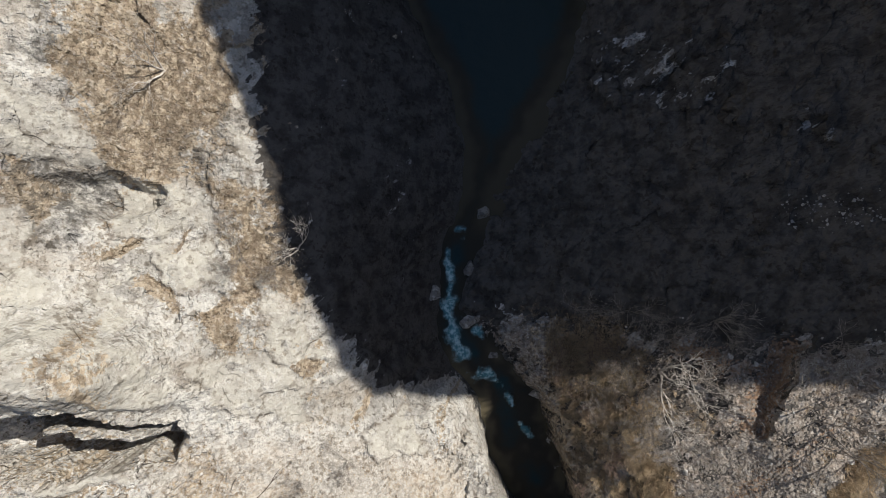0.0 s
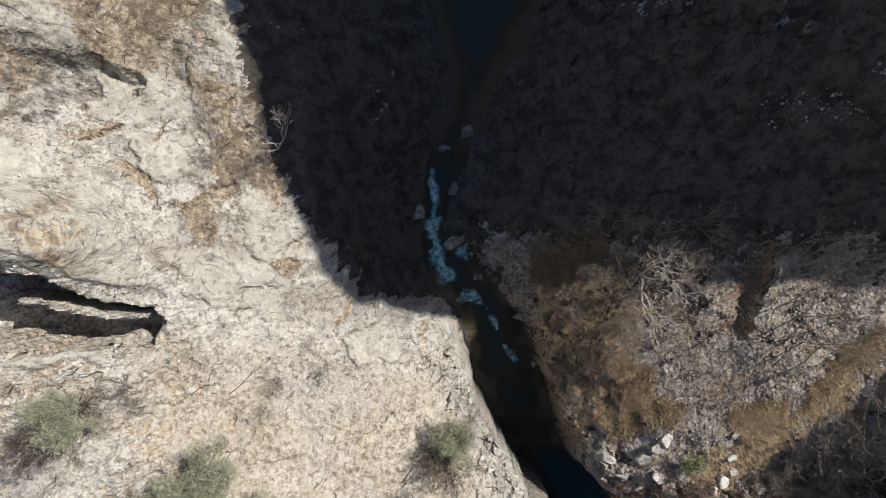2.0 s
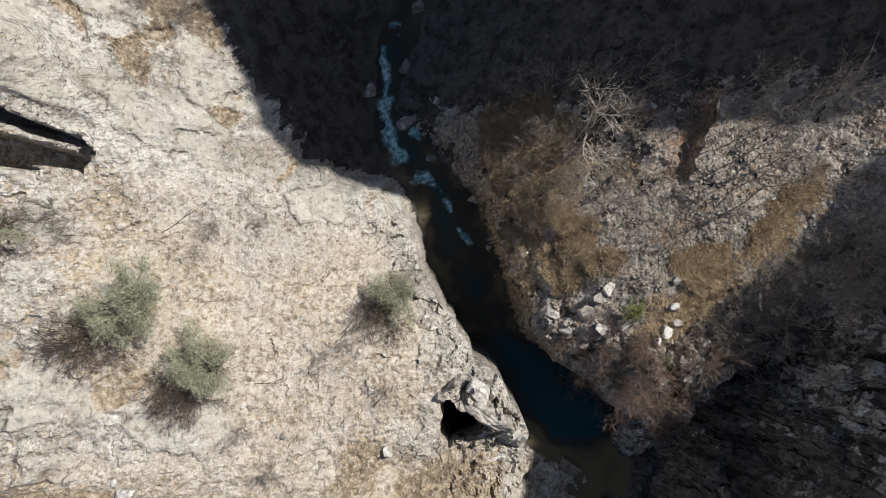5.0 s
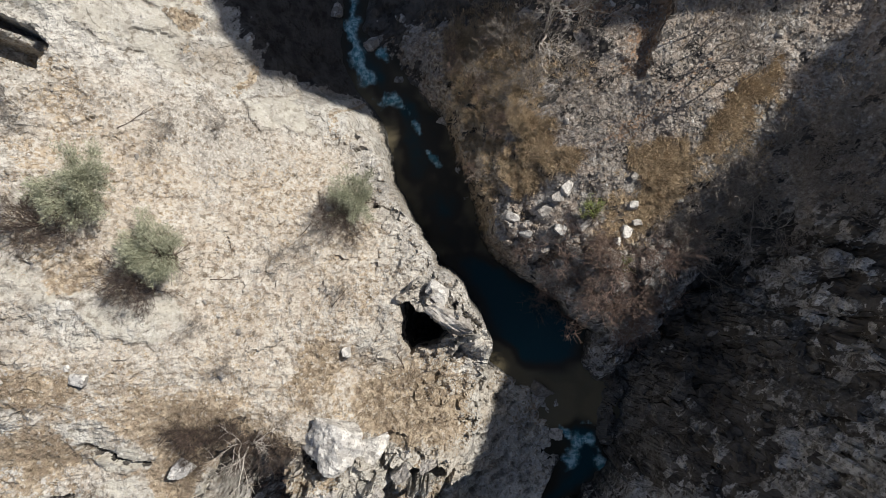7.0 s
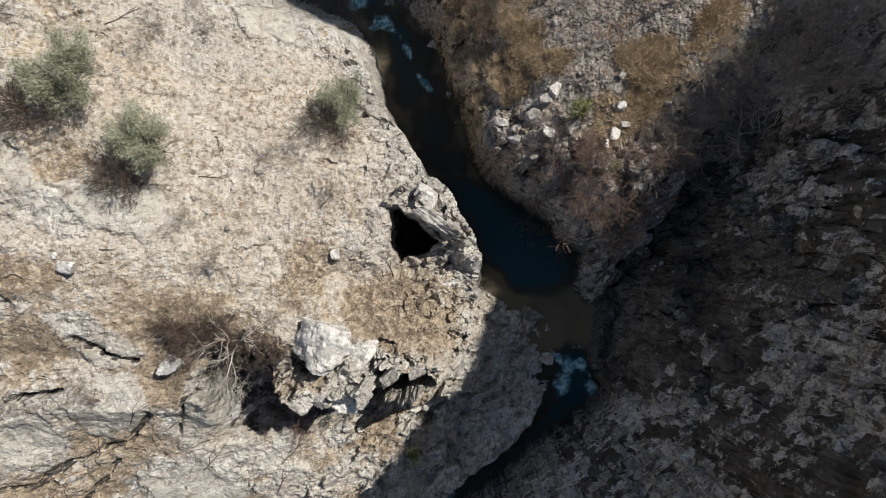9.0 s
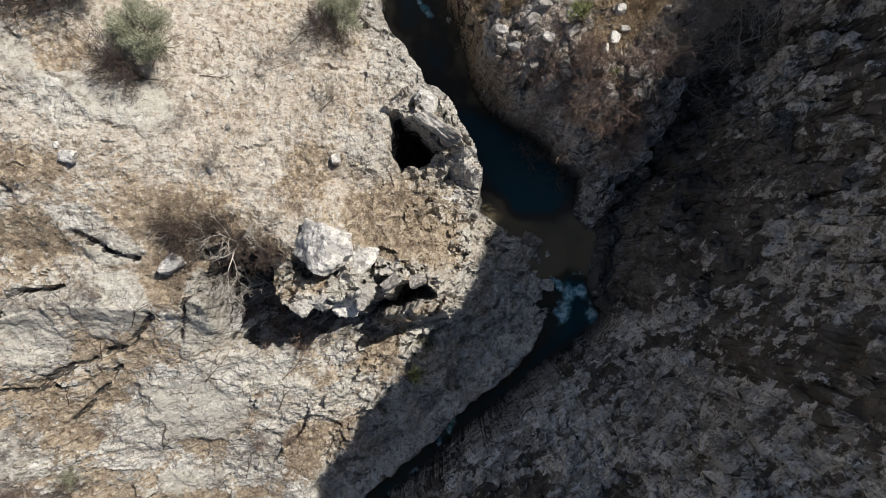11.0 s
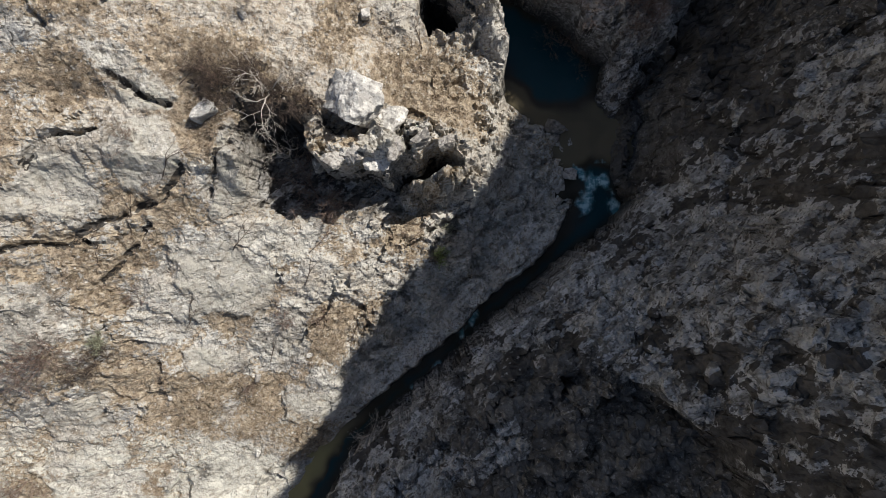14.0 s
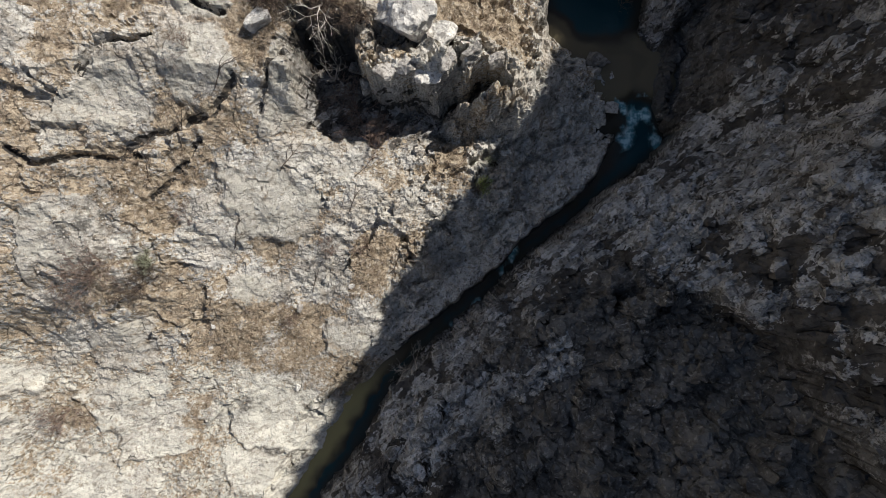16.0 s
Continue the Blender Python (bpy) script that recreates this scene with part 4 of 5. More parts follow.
    grass = grass + spur * (0.02 + 0.6 * patch + (1.1 * blob(wx, wy, 8.0, -10.5, 3.6, 6.0, 6) + 0.9 * blob(wx, wy, 15.0, -14.8, 2.6, 3.2, -20) + 0.9 * blob(wx, wy, 19.8, -11.4, 4.8, 1.8, 38)) * (0.6 + 2.2 * patch2))
    grass = grass + 0.7 * blob(wx, wy, 5.6, -24.6, 3.6, 3.0, 0) + 0.8 * blob(wx, wy, -6.0, -25.3, 4.0, 1.8, -12) + 0.8 * blob(wx, wy, 3.4, -31.6, 4.5, 0.9, 28)
    grass = grass * (1 - 0.85 * wall * smooth(-26, -29, wy))
    grass = grass * (1 - 0.9 * plate * west) + 0.75 * turf_in * (0.75 + 1.2 * patch2) + spur * (0.25 * turf_in + 0.55 * flank_brown)
    scree = slope * (0.22 + 0.6 * patch2 + 0.6 * blob(wx, wy, -4.5, -12.3, 4.5, 2.2, -25) + 0.6 * blob(wx, wy, -8.2, -20.3, 3.5, 1.8, -20))
    scree = scree * (1 - out)
    scree = scree + spur * (0.32 + 0.5 * patch2 + 0.7 * blob(wx, wy, 15.5, -11.0, 5.5, 3.5, 35)) + broken * (0.05 + 0.5 * patch2) + far_west * (0.15 + 0.5 * patch2)
    scree = scree + 0.9 * runs * smooth(0.0, -6.0, wy) + 0.5 * (~west) * blob(wx, wy, 21.5, -14.0, 4.5, 3.4, 35) + slope * 0.5 * blob(wx, wy, -5.5, -10.8, 6.5, 2.4, -12)
    soil_shade = cliff * (0.46 + 2.4 * broad + 1.1 * patch - 0.6 * local - 0.3 * ribs + 0.16 * smooth(-34, -28, wy) * (1 - face) + 0.5 * blob(wx, wy, 21.5, -24.0, 8.0, 8.0, 0)) - 0.6 * tip + 0.15 * flank_brown + spur * (0.15 + 0.6 * patch2 - 0.3 * local + 0.6 * blob(wx, wy, 12, -7, 6, 3.5, 10)) + north * (1.15 + 0.6 * patch2 + 0.5 * broad - 0.5 * local) + 0.25 * (~west) * blob(wx, wy, 20.5, -15.8, 4.5, 2.6, 35)
    # the hole term paints the pit's inner darkness as dark earth
    soil_shade = soil_shade + (~west) * (0.25 * wall_dark - 0.9 * wall_pale - 1.2 * runs * smooth(0.0, -6.0, wy)) + 0.5 * north + 0.42 * thicket + 1.3 * hole
    # shade in the gully and in the strata's grooves is painted as dark earth
    soil_shade = soil_shade + cliff * (0.45 * under - 0.6 * over + 0.8 * blob(wx, wy, 12.3, -45.0, 7.0, 4.6, 20) + 0.9 * blob(wx, wy, 7.4, -42.5, 7, 3.4, 35)) + 1.0 * gully - 0.4 * cliff * face - 0.5 * face * cliff * strata
    # slabs term paints the west bank's shade, its edge set along the shadow
    soil_shade = soil_shade + slabs * smooth(-8.8, -7.0, wx + 0.7 * smooth(0, 6, wy) - 0.65 * np.clip(-wy, 0, 8)) * smooth(-8.0, -7.2, wy + 0.1 * wx) * (1.2 + 0.3 * patch2 - 0.3 * local) + 0.4 * foot + toe * (-0.6 + 0.9 * patch2 - 0.8 * local) + 0.6 * crack + 0.7 * blob(wx, wy, -2.5, -26.6, 4.5, 1.5, -8)
    # dark rock; its slabs term paints the west bank's shade as well
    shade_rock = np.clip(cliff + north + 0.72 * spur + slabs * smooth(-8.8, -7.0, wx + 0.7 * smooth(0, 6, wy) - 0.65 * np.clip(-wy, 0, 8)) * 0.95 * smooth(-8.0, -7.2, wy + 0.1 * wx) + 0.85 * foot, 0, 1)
    # recess (foot) shade is painted into the earth, dark rock and stain masks
    stain_shade = slabs * (1.8 * blob(wx, wy, -15.8, 3.4, 3.0, 2.2, -10) + 1.2 * blob(wx, wy, -10.6, 5.0, 2.6, 1.2, -25) + 1.2 * blob(wx, wy, -12.6, 1.6, 2.4, 0.8, 0) + 0.6 * smooth(0.1, 0.45, patch2)) + 0.4 * broken * (1 - beach) * smooth(0.15, 0.45, patch2) + 0.3 * foot
    stain_shade = stain_shade * (1 - 0.7 * plate) + 1.3 * seep + 1.2 * toe * smooth(0.05, 0.3, fbm(0.6 * x - 0.8 * y, 0.35 * (0.8 * x + 0.6 * y), 0.8, 4, 861))
    rust = np.clip(0.9 * chute + (~west) * (0.9 * blob(wx, wy, 14.6, -11.3, 3.0, 0.8, 35) + 0.9 * blob(wx, wy, 13.0, -5.3, 2.6, 1.1, -10) + 0.5 * blob(wx, wy, 17.6, -8.8, 3.0, 0.6, 35) + 0.3 * tip * smooth(0.0, 0.3, patch)), 0, 1)
    wet = smooth(0.9, 0.0, river + 0.5 * n2) * smooth(0.9, 0.2, z - level) * (1 - 0.85 * beach)
    loose = np.clip(slope + spur + 0.5 * far_west + 0.4 * broken, 0, 1)
    bare = np.clip(slabs + broken + 0.5 * cliff + rim + far_west, 0, 1)
    return z, dict(grass=np.clip(grass, 0, 1), scree=np.clip(scree, 0, 1), soil_shade=np.clip(soil_shade, 0, 1.4), cliff=shade_rock, stain_shade=np.clip(stain_shade - 0.3 * toe - out, 0, 1), wet=wet, bare=bare, loose=loose, spur=spur * 1.0, slab=np.clip(slabs * (1 - shade_rock) + 0.9 * toe + 0.6 * broken * smooth(0.0, 0.3, broad) + 1.0 * beach + 0.9 * out, 0, 1), dust=slope * (1 - rim) * (1 - shade_rock) * (1 - out), tone=np.clip(tone + 0.8 * toe, 0, 1), rust=rust, joint=joint * west * smooth(-0.25, 0.2, fbm(x, y, 1.6, 3, 867)), beach=strand * west, scrub=wall_dark * (1 - 0.8 * wall_pale), turf=np.maximum(turf_in, 0.8 * flank_brown), plate=plate * west * (1 - shade_rock), runs=runs)


gx, gy = axis(-26, 29, 0.09, -170, 170), axis(-58, 19, 0.09, -190, 170)
X, Y = np.meshgrid(gx, gy)
Z, masks = terrain(X, Y)
# push the steep faces in and out, so that they overhang in places
dzy, dzx = np.gradient(Z, gy, gx)
steep = np.hypot(dzx, dzy)
push = smooth(0.8, 2.5, steep) * (0.4 * fbm(X + 0.9 * Z, Y - 1.1 * Z, 0.9, 3, 301) + 0.35 * masks["cliff"] * ridged(X + 0.5 * Z, Y - 0.5 * Z, 1.9, 4, 311))
push = push * (0.2 + 0.8 * masks["cliff"])
XP, YP = X - push * dzx / (steep + 1e-6), Y - push * dzy / (steep + 1e-6)
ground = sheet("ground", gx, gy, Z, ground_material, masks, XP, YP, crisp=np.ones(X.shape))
tagged(ground, "pale limestone gorge slopes with dry grass and gravel", "ground", kind="structure")


def height(x, y):
    """Height of the ground at a place."""
    i = np.clip(np.searchsorted(gx, x) - 1, 0, len(gx) - 2)
    j = np.clip(np.searchsorted(gy, y) - 1, 0, len(gy) - 2)
    u, v = (x - gx[i]) / (gx[i + 1] - gx[i]), (y - gy[j]) / (gy[j + 1] - gy[j])
    return (Z[j, i] * (1 - u) + Z[j, i + 1] * u) * (1 - v) + (Z[j + 1, i] * (1 - u) + Z[j + 1, i + 1] * u) * v


# ---- river ----
def make_river():
    xs, ys = np.arange(-14, 19, 0.15), np.arange(-57, 19, 0.15)
    x, y = np.meshgrid(xs, ys)
    _, wx, wy, left, right, level, _ = gorge(x, y)
    z = level - 0.12 + 0.03 * fbm(x, y, 0.8, 3, 401)
    foam = np.zeros(x.shape)
    for line, width in (([(1.0, 1.2), (1.4, 0.7)], 0.4), ([(0.4, -0.1), (0.4, -1.8)], 0.4), ([(0.3, -3.4), (0.5, -5.0), (1.0, -6.1), (1.7, -7.2), (2.7, -7.8)], 0.75), ([(2.3, -4.4), (2.2, -5.1)], 0.55),
                        ([(4.0, -8.8), (4.2, -9.8)], 0.28), ([(4.7, -10.8), (5.4, -11.7)], 0.25), ([(14.6, -27.9), (14.0, -29.4), (13.5, -30.6)], 0.65),
                        ([(14.5, -28.1), (15.3, -29.6), (15.6, -30.7)], 0.6), ([(12.9, -28.0), (13.6, -28.7)], 0.35), ([(14.3, -28.7), (15.0, -29.0)], 0.5), ([(0.4, -2.2), (0.3, -3.2)], 0.22), ([(2.9, -8.0), (3.8, -8.6)], 0.25), ([(6.7, -37.2), (5.7, -38.5)], 0.5), ([(4.3, -40.6), (2.9, -41.8)], 0.6)):
        d, _, _ = seg_dist(x + 0.55 * fbm(x, y, 1.3, 3, 411), y + 0.3 * fbm(x, y, 1.3, 2, 412), line)
        foam = np.maximum(foam, smooth(width * 1.05, 0.0, d * (1 + 0.9 * fbm(x, y, 0.9, 3, 413))))
    foam = foam * smooth(-0.32, 0.08, fbm(x, y, 1.3, 3, 431))
    z = z + foam * (0.10 + 0.10 * fbm(x, y, 0.6, 3, 421))
    depth = np.minimum(wx - left, right - wx)
    shallow = smooth(1.6, 0.0, depth + 0.5 * fbm(x, y, 1.2, 3, 431)) * (0.45 + 0.55 * smooth(-42, -46, wy) * (wx - left < right - wx)) + 0.9 * smooth(0, 0.5, blob(wx, wy, 8.6, -23.8, 2.2, 1.6, 0)) + 0.85 * smooth(-23.2, -24.8, wy) * smooth(-28.5, -27.0, wy) + 0.25 * smooth(0.0, 2.0, wy) + 0.38 * smooth(-4.5, -7.5, wy) * smooth(-18.5, -16.5, wy) * (1 + 1.2 * fbm(x, y, 1.5, 3, 433))
    river = sheet("river", xs, ys, z, water_material, dict(foam=foam, shallow=np.clip(shallow, 0, 1), silt=smooth(1.1, 0.1, wx - left + 0.4 * fbm(x, y, 1.2, 3, 435)) * smooth(-44.5, -47, wy)), keep=(wx > left - 1.2) & (wx < right + 1.2))
    tagged(river, "dark blue-green mountain stream with white rapids", "river", kind="structure")


make_river()

# ---- things ----
rng = np.random.default_rng(5)


def mesh_from(name, verts, faces, mat, flat=True):
    """A mesh from arrays; faces all with the same count of corners."""
    verts, faces = np.asarray(verts, np.float32).reshape(-1, 3), np.asarray(faces, np.int32)
    mesh = bpy.data.meshes.new(name)
    mesh.vertices.add(len(verts))
    mesh.vertices.foreach_set("co", verts.ravel())
    mesh.loops.add(faces.size)
    mesh.loops.foreach_set("vertex_index", faces.ravel())
    mesh.polygons.add(len(faces))
    mesh.polygons.foreach_set("loop_start", np.arange(0, faces.size, faces.shape[1], dtype=np.int32))
    mesh.update(calc_edges=True)
    mesh.polygons.foreach_set("use_smooth", np.full(len(faces), not flat))
    mesh.materials.append(mat)
    return mesh


def part(name, mesh, parent, label=""):
    ob = new(name, mesh)
    ob.parent = parent
    return tagged(ob, label) if label else ob


def make_stone(name, pale, grey, dark):
    k = Nodes(name, 0.9, 0.25)
    c = rock_colour(k, pale, grey, dark)
    c = k.mix(k.step(k.each, 0, 1, 0, 0.35), c, k.mix(0.5, c, (0.25, 0.2, 0.15)))
    k.colour(c)
    k.bump(k.noise(5.0, 4, 0.6), 1.0, 0.12)
    return k.m


def make_gravel(name, one, two):
    k = Nodes(name, 0.9, 0.2)
    c = k.mix(k.island, one, two)
    k.colour(k.mix(k.step(k.noise(14.0, 4, 0.7), 0.5, 0.6, 0, 0.5), c, (0.2, 0.17, 0.14)))
    return k.m


def make_leaf(name, one, two, spread=1.0):
    k = Nodes(name, 0.75, 0.2)
    c = k.mix(k.math("MULTIPLY", k.island, spread), one, two)
    k.colour(k.mix(k.step(k.noise(1.2, 3), 0.4, 0.65), c, k.mix(0.5, c, two)))
    return k.m


def make_bark(name, one, two):
    k = Nodes(name, 0.9, 0.15)
    k.colour(k.mix(k.step(k.noise(6.0, 5, 0.7), 0.42, 0.6), one, two))
    k.bump(k.noise(40.0, 4, 0.7), 0.6, 0.01)
    return k.m


white_stone = make_stone("white_limestone", (0.62, 0.59, 0.54), (0.46, 0.44, 0.41), (0.20, 0.18, 0.16))
grey_stone = make_stone("grey_limestone", (0.42, 0.395, 0.36), (0.3, 0.28, 0.255), (0.1, 0.09, 0.08))
wet_stone = make_stone("river_stone", (0.20, 0.185, 0.165), (0.13, 0.12, 0.11), (0.05, 0.045, 0.04))
gravel_material = make_gravel("pale_gravel", (0.33, 0.30, 0.26), (0.54, 0.50, 0.44))
dull_gravel = make_gravel("dull_gravel", (0.15, 0.127, 0.106), (0.32, 0.283, 0.244))
straw_material = make_leaf("dry_straw", (0.20, 0.145, 0.10), (0.40, 0.32, 0.235))
rust_straw = make_leaf("rusty_straw", (0.16, 0.112, 0.066), (0.54, 0.415, 0.27))
brown_straw = make_leaf("brown_straw", (0.18, 0.134, 0.088), (0.34, 0.27, 0.185))
grey_gravel = make_gravel("grey_gravel", (0.17, 0.158, 0.143), (0.38, 0.362, 0.337))
needle_material = make_leaf("evergreen_leaves", (0.175, 0.18, 0.115), (0.40, 0.40, 0.285))
lime_leaf = make_leaf("yellow_green_leaves", (0.13, 0.17, 0.045), (0.30, 0.33, 0.11))
grey_bark = make_bark("grey_bark", (0.30, 0.265, 0.23), (0.17, 0.145, 0.12))
pale_bark = make_bark("bleached_wood", (0.58, 0.53, 0.47), (0.38, 0.34, 0.29))
brown_bark = make_bark("brown_bark", (0.12, 0.09, 0.072), (0.06, 0.045, 0.038))
red_twig = make_bark("reddish_twigs", (0.25, 0.18, 0.145), (0.15, 0.105, 0.085))


def turn_about(v, ax, a):
    ax = ax / (np.linalg.norm(ax) + 1e-9)
    return v * math.cos(a) + np.cross(ax, v) * math.sin(a) + ax * np.dot(ax, v) * (1 - math.cos(a))


def tube(verts, faces, points, radii, sides=5):
    """Adds a tapered tube through points."""
    points = np.asarray(points, float)
    base = len(verts)
    for i, p in enumerate(points):
        way = points[min(i + 1, len(points) - 1)] - points[max(i - 1, 0)]
        way = way / (np.linalg.norm(way) + 1e-9)
        u = np.cross(way, (0.31, 0.77, 0.55))
        u = u / (np.linalg.norm(u) + 1e-9)
        v = np.cross(way, u)
        for s in range(sides):
            a = 2 * math.pi * s / sides
            verts.append(p + radii[i] * (math.cos(a) * u + math.sin(a) * v))
    for i in range(len(points) - 1):
        for s in range(sides):
            t = (s + 1) % sides
            faces.append((base + i * sides + s, base + i * sides + t, base + (i + 1) * sides + t, base + (i + 1) * sides + s))


def grow(r, start, way, length, radius, depth, limbs, crooked=0.25, up=0.12, forks=3):
    """A limb and, from it, finer ones; limbs collects (points, radii, depth)."""
    n = 5 if depth else 4
    pts, rad, p, d = [start], [radius], np.array(start, float), np.array(way, float)
    for i in range(n):
        d = d + r.normal(0, crooked, 3) + np.array((0, 0, up))
        d = d / np.linalg.norm(d)
        p = p + d * length / n
        pts.append(p.copy())
        rad.append(radius * (1 - 0.75 * (i + 1) / n))
    limbs.append((pts, rad, depth))
    if depth <= 0:
        return
    for j in range(forks):
        i = int(r.integers(2, n + 1))
        side = turn_about(d, r.normal(0, 1, 3), r.uniform(0.5, 1.0))
        grow(r, pts[i], side, length * r.uniform(0.38, 0.6) if radius > 0.05 else length * r.uniform(0.5, 0.75), rad[i] * 0.75 + 0.004, depth - 1, limbs, crooked, up, forks)


def bare_tree(seed, tall, radius, bark, twigs, lean=(0, 0, 1), stems=1, forks=4, name="bare_tree"):
    """A leafless tree or bush: trunk, limbs and a crown of twigs."""
    r = np.random.default_rng(seed)
    tree = new(name)
    crown_v, crown_f = [], []
    for s in range(stems):
        limbs = []
        way = np.array(lean, float) + (r.normal(0, 0.45, 3) if stems > 1 else r.normal(0, 0.08, 3))
        way[2] = abs(way[2]) + 0.3
        grow(r, np.zeros(3) - 0.1 * way, way / np.linalg.norm(way), tall * (0.85 if stems == 1 else r.uniform(0.55, 0.8)), radius, 3, limbs, 0.07 if stems == 1 else 0.16, 0.06, forks)
        trunk_v, trunk_f = [], []
        for pts, rad, depth in limbs:
            if depth == 3:
                tube(trunk_v, trunk_f, pts, rad, 6)
                part("trunk" if stems == 1 else "stem", mesh_from("trunk", trunk_v, trunk_f, bark, False), tree)
            elif depth == 2 and stems == 1:
                v, f = [], []
                tube(v, f, pts, rad, 5)
                part("limb", mesh_from("limb", v, f, bark, False), tree)
            else:
                tube(crown_v, crown_f, pts, [max(q, 0.007) for q in rad], 3)
    part("crown", mesh_from("crown", crown_v, crown_f, twigs, False), tree, "bare twigs")
    return tree


def leafy_shrub(seed, wide, tall, leaf, bark, leaves=3600, name="evergreen_shrub", lean=(0.2, 0.15)):
    """A ragged evergreen bush: trunk, limbs, dead lower twigs and feathery clumps of narrow leaves."""
    r = np.random.default_rng(seed)
    shrub = new(name)
    v, f = [], []
    tube(v, f, [(0, 0, -0.3), (0.05, 0.03, tall * 0.3), (lean[0], lean[1], tall * 0.6)], [0.10, 0.075, 0.04], 6)
    part("trunk", mesh_from("trunk", v, f, bark, False), shrub)
    tips, ways = [], []
    for i in range(24):
        a, e = r.uniform(0, 2 * math.pi), r.uniform(0.0, 1.3)
        reach = r.uniform(0.6, 1.05)
        tip = np.array((lean[0] * 1.5 + wide * 0.5 * reach * math.cos(a) * math.cos(e), lean[1] * 1.5 + wide * 0.5 * reach * math.sin(a) * math.cos(e), tall * (0.62 + 0.42 * reach * math.sin(e) - 0.12 * reach * math.cos(e))))
        root = np.array((lean[0] * 0.6, lean[1] * 0.6, tall * r.uniform(0.15, 0.55)))
        v, f = [], []
        tube(v, f, [root, (root + tip) / 2 + r.normal(0, 0.08, 3), tip], [0.035, 0.022, 0.008], 4)
        part("limb", mesh_from("limb", v, f, bark, False), shrub)
        for k in range(7):
            at = root + (tip - root) * r.uniform(0.45, 1.08) + r.normal(0, 0.13 * wide / 3, 3)
            tips.append(at)
            ways.append(tip - root)
    v, f = [], []
    for i in range(46):
        a = r.uniform(0, 2 * math.pi)
        reach = wide * r.uniform(0.15, 0.4)
        start = np.array((0, 0, tall * r.uniform(0.05, 0.3)))
        end = np.array((math.cos(a) * reach, math.sin(a) * reach, tall * r.uniform(0.02, 0.4)))
        tube(v, f, [start, (start + end) / 2 + r.normal(0, 0.1, 3), end, end + r.normal(0, 0.15, 3)], [0.016, 0.012, 0.008, 0.006], 3)
    part("twig_tangle", mesh_from("twig_tangle", v, f, bark, False), shrub, "dark dead lower twigs")
    tips, ways = np.array(tips), np.array(ways)
    ways = ways / np.linalg.norm(ways, axis=1)[:, None]
    n = leaves
    pick = r.integers(0, len(tips), n)
    at = tips[pick] + r.normal(0, 1, (n, 3)) * (0.115 * wide / 2.6)
    way = r.normal(0, 0.75, (n, 3)) + ways[pick] + (0, 0, 0.3)
    way /= np.linalg.norm(way, axis=1)[:, None]
    side = np.cross(way, r.normal(0, 1, (n, 3)))
    side /= np.linalg.norm(side, axis=1)[:, None]
    size = r.uniform(0.09, 0.19, (n, 1)) * (0.55 + 0.45 * wide / 3)
    quad = np.stack([at, at + way * size * 0.5 + side * size * 0.075, at + way * size, at + way * size * 0.5 - side * size * 0.075], 1)
    part("crown", mesh_from("crown", quad, np.arange(4 * n).reshape(-1, 4), leaf), shrub, "grey-green narrow leaves")
    return shrub


def ico(level):
    bm = bmesh.new()
    bmesh.ops.create_icosphere(bm, subdivisions=level, radius=1.0)
    bm.verts.ensure_lookup_table()
    v = np.array([q.co for q in bm.verts])
    f = np.array([[q.index for q in face.verts] for face in bm.faces])
    bm.free()
    return v, f


ICO3, ICO4 = ico(3), ico(4)


def boulder_mesh(seed, size, mat, cuts=11, fine=False, rough=0.05):
    """An angular block: a ball cut by random planes, then weathered."""
    r = np.random.default_rng(seed)
    v, f = ICO4 if fine else ICO3
    box = np.concatenate([np.eye(3), -np.eye(3)]) + r.normal(0, 0.22, (6, 3))
    n = np.concatenate([box, r.normal(0, 1, (cuts - 5, 3))])
    n /= np.linalg.norm(n, axis=1)[:, None]
    d = np.concatenate([r.uniform(0.62, 0.8, 6), r.uniform(0.62, 0.9, cuts - 5)])
    reach = np.min(np.where(v @ n.T > 0.05, d / np.maximum(v @ n.T, 0.05), 9.0), 1)
    p = v * np.minimum(reach, 1.3)[:, None]
    bumpy = fbm(p[:, 0] * 1.7 + p[:, 2] + seed, p[:, 1] * 1.7 - 0.7 * p[:, 2], 0.55, 4, seed)
    p = p * (1 + rough * 2.2 * bumpy[:, None]) * np.array(size)
    return mesh_from("boulder", p, f, mat, True)


# ---- boulders ----
def boulder(x, y, size, mat, seed, label, turn=0.0, sink=0.3, fine=False, tip=(0, 0), name="boulder", rough=0.05, cuts=11):
    ob = new(name, boulder_mesh(seed, size, mat, cuts, fine, rough))
    ob.matrix_world = pose(x, y, height(x, y) + size[2] * (1 - 2 * sink), tip[0], tip[1], turn)
    return tagged(ob, label, "boulder")


boulder(0.7, -26.0, (1.6, 1.3, 1.35), white_stone, 3, "big white limestone boulder above the broken wall", -25, 0.3, True, rough=0.09)
boulder(2.2, -26.7, (1.0, 0.7, 0.6), white_stone, 4, "white limestone block leaning on a big boulder", 20, 0.3, True, rough=0.09)
boulder(5.9, -20.1, (1.35, 0.5, 0.75), grey_stone, 8, "grey fractured slab over a dark hollow", -38, 0.35, True, (18, 0), rough=0.09)
boulder(6.7, -20.7, (0.6, 0.5, 0.55), grey_stone, 9, "grey fractured block at the gorge rim", 10, 0.35, True, rough=0.09)
boulder(5.6, -19.0, (0.8, 0.5, 0.45), white_stone, 12, "white limestone block at the gorge rim", -30, 0.35, True, rough=0.08)
boulder(-9.1, -22.2, (0.42, 0.36, 0.36), white_stone, 5, "small white boulder lying on the gravel slope", 0, 0.3)
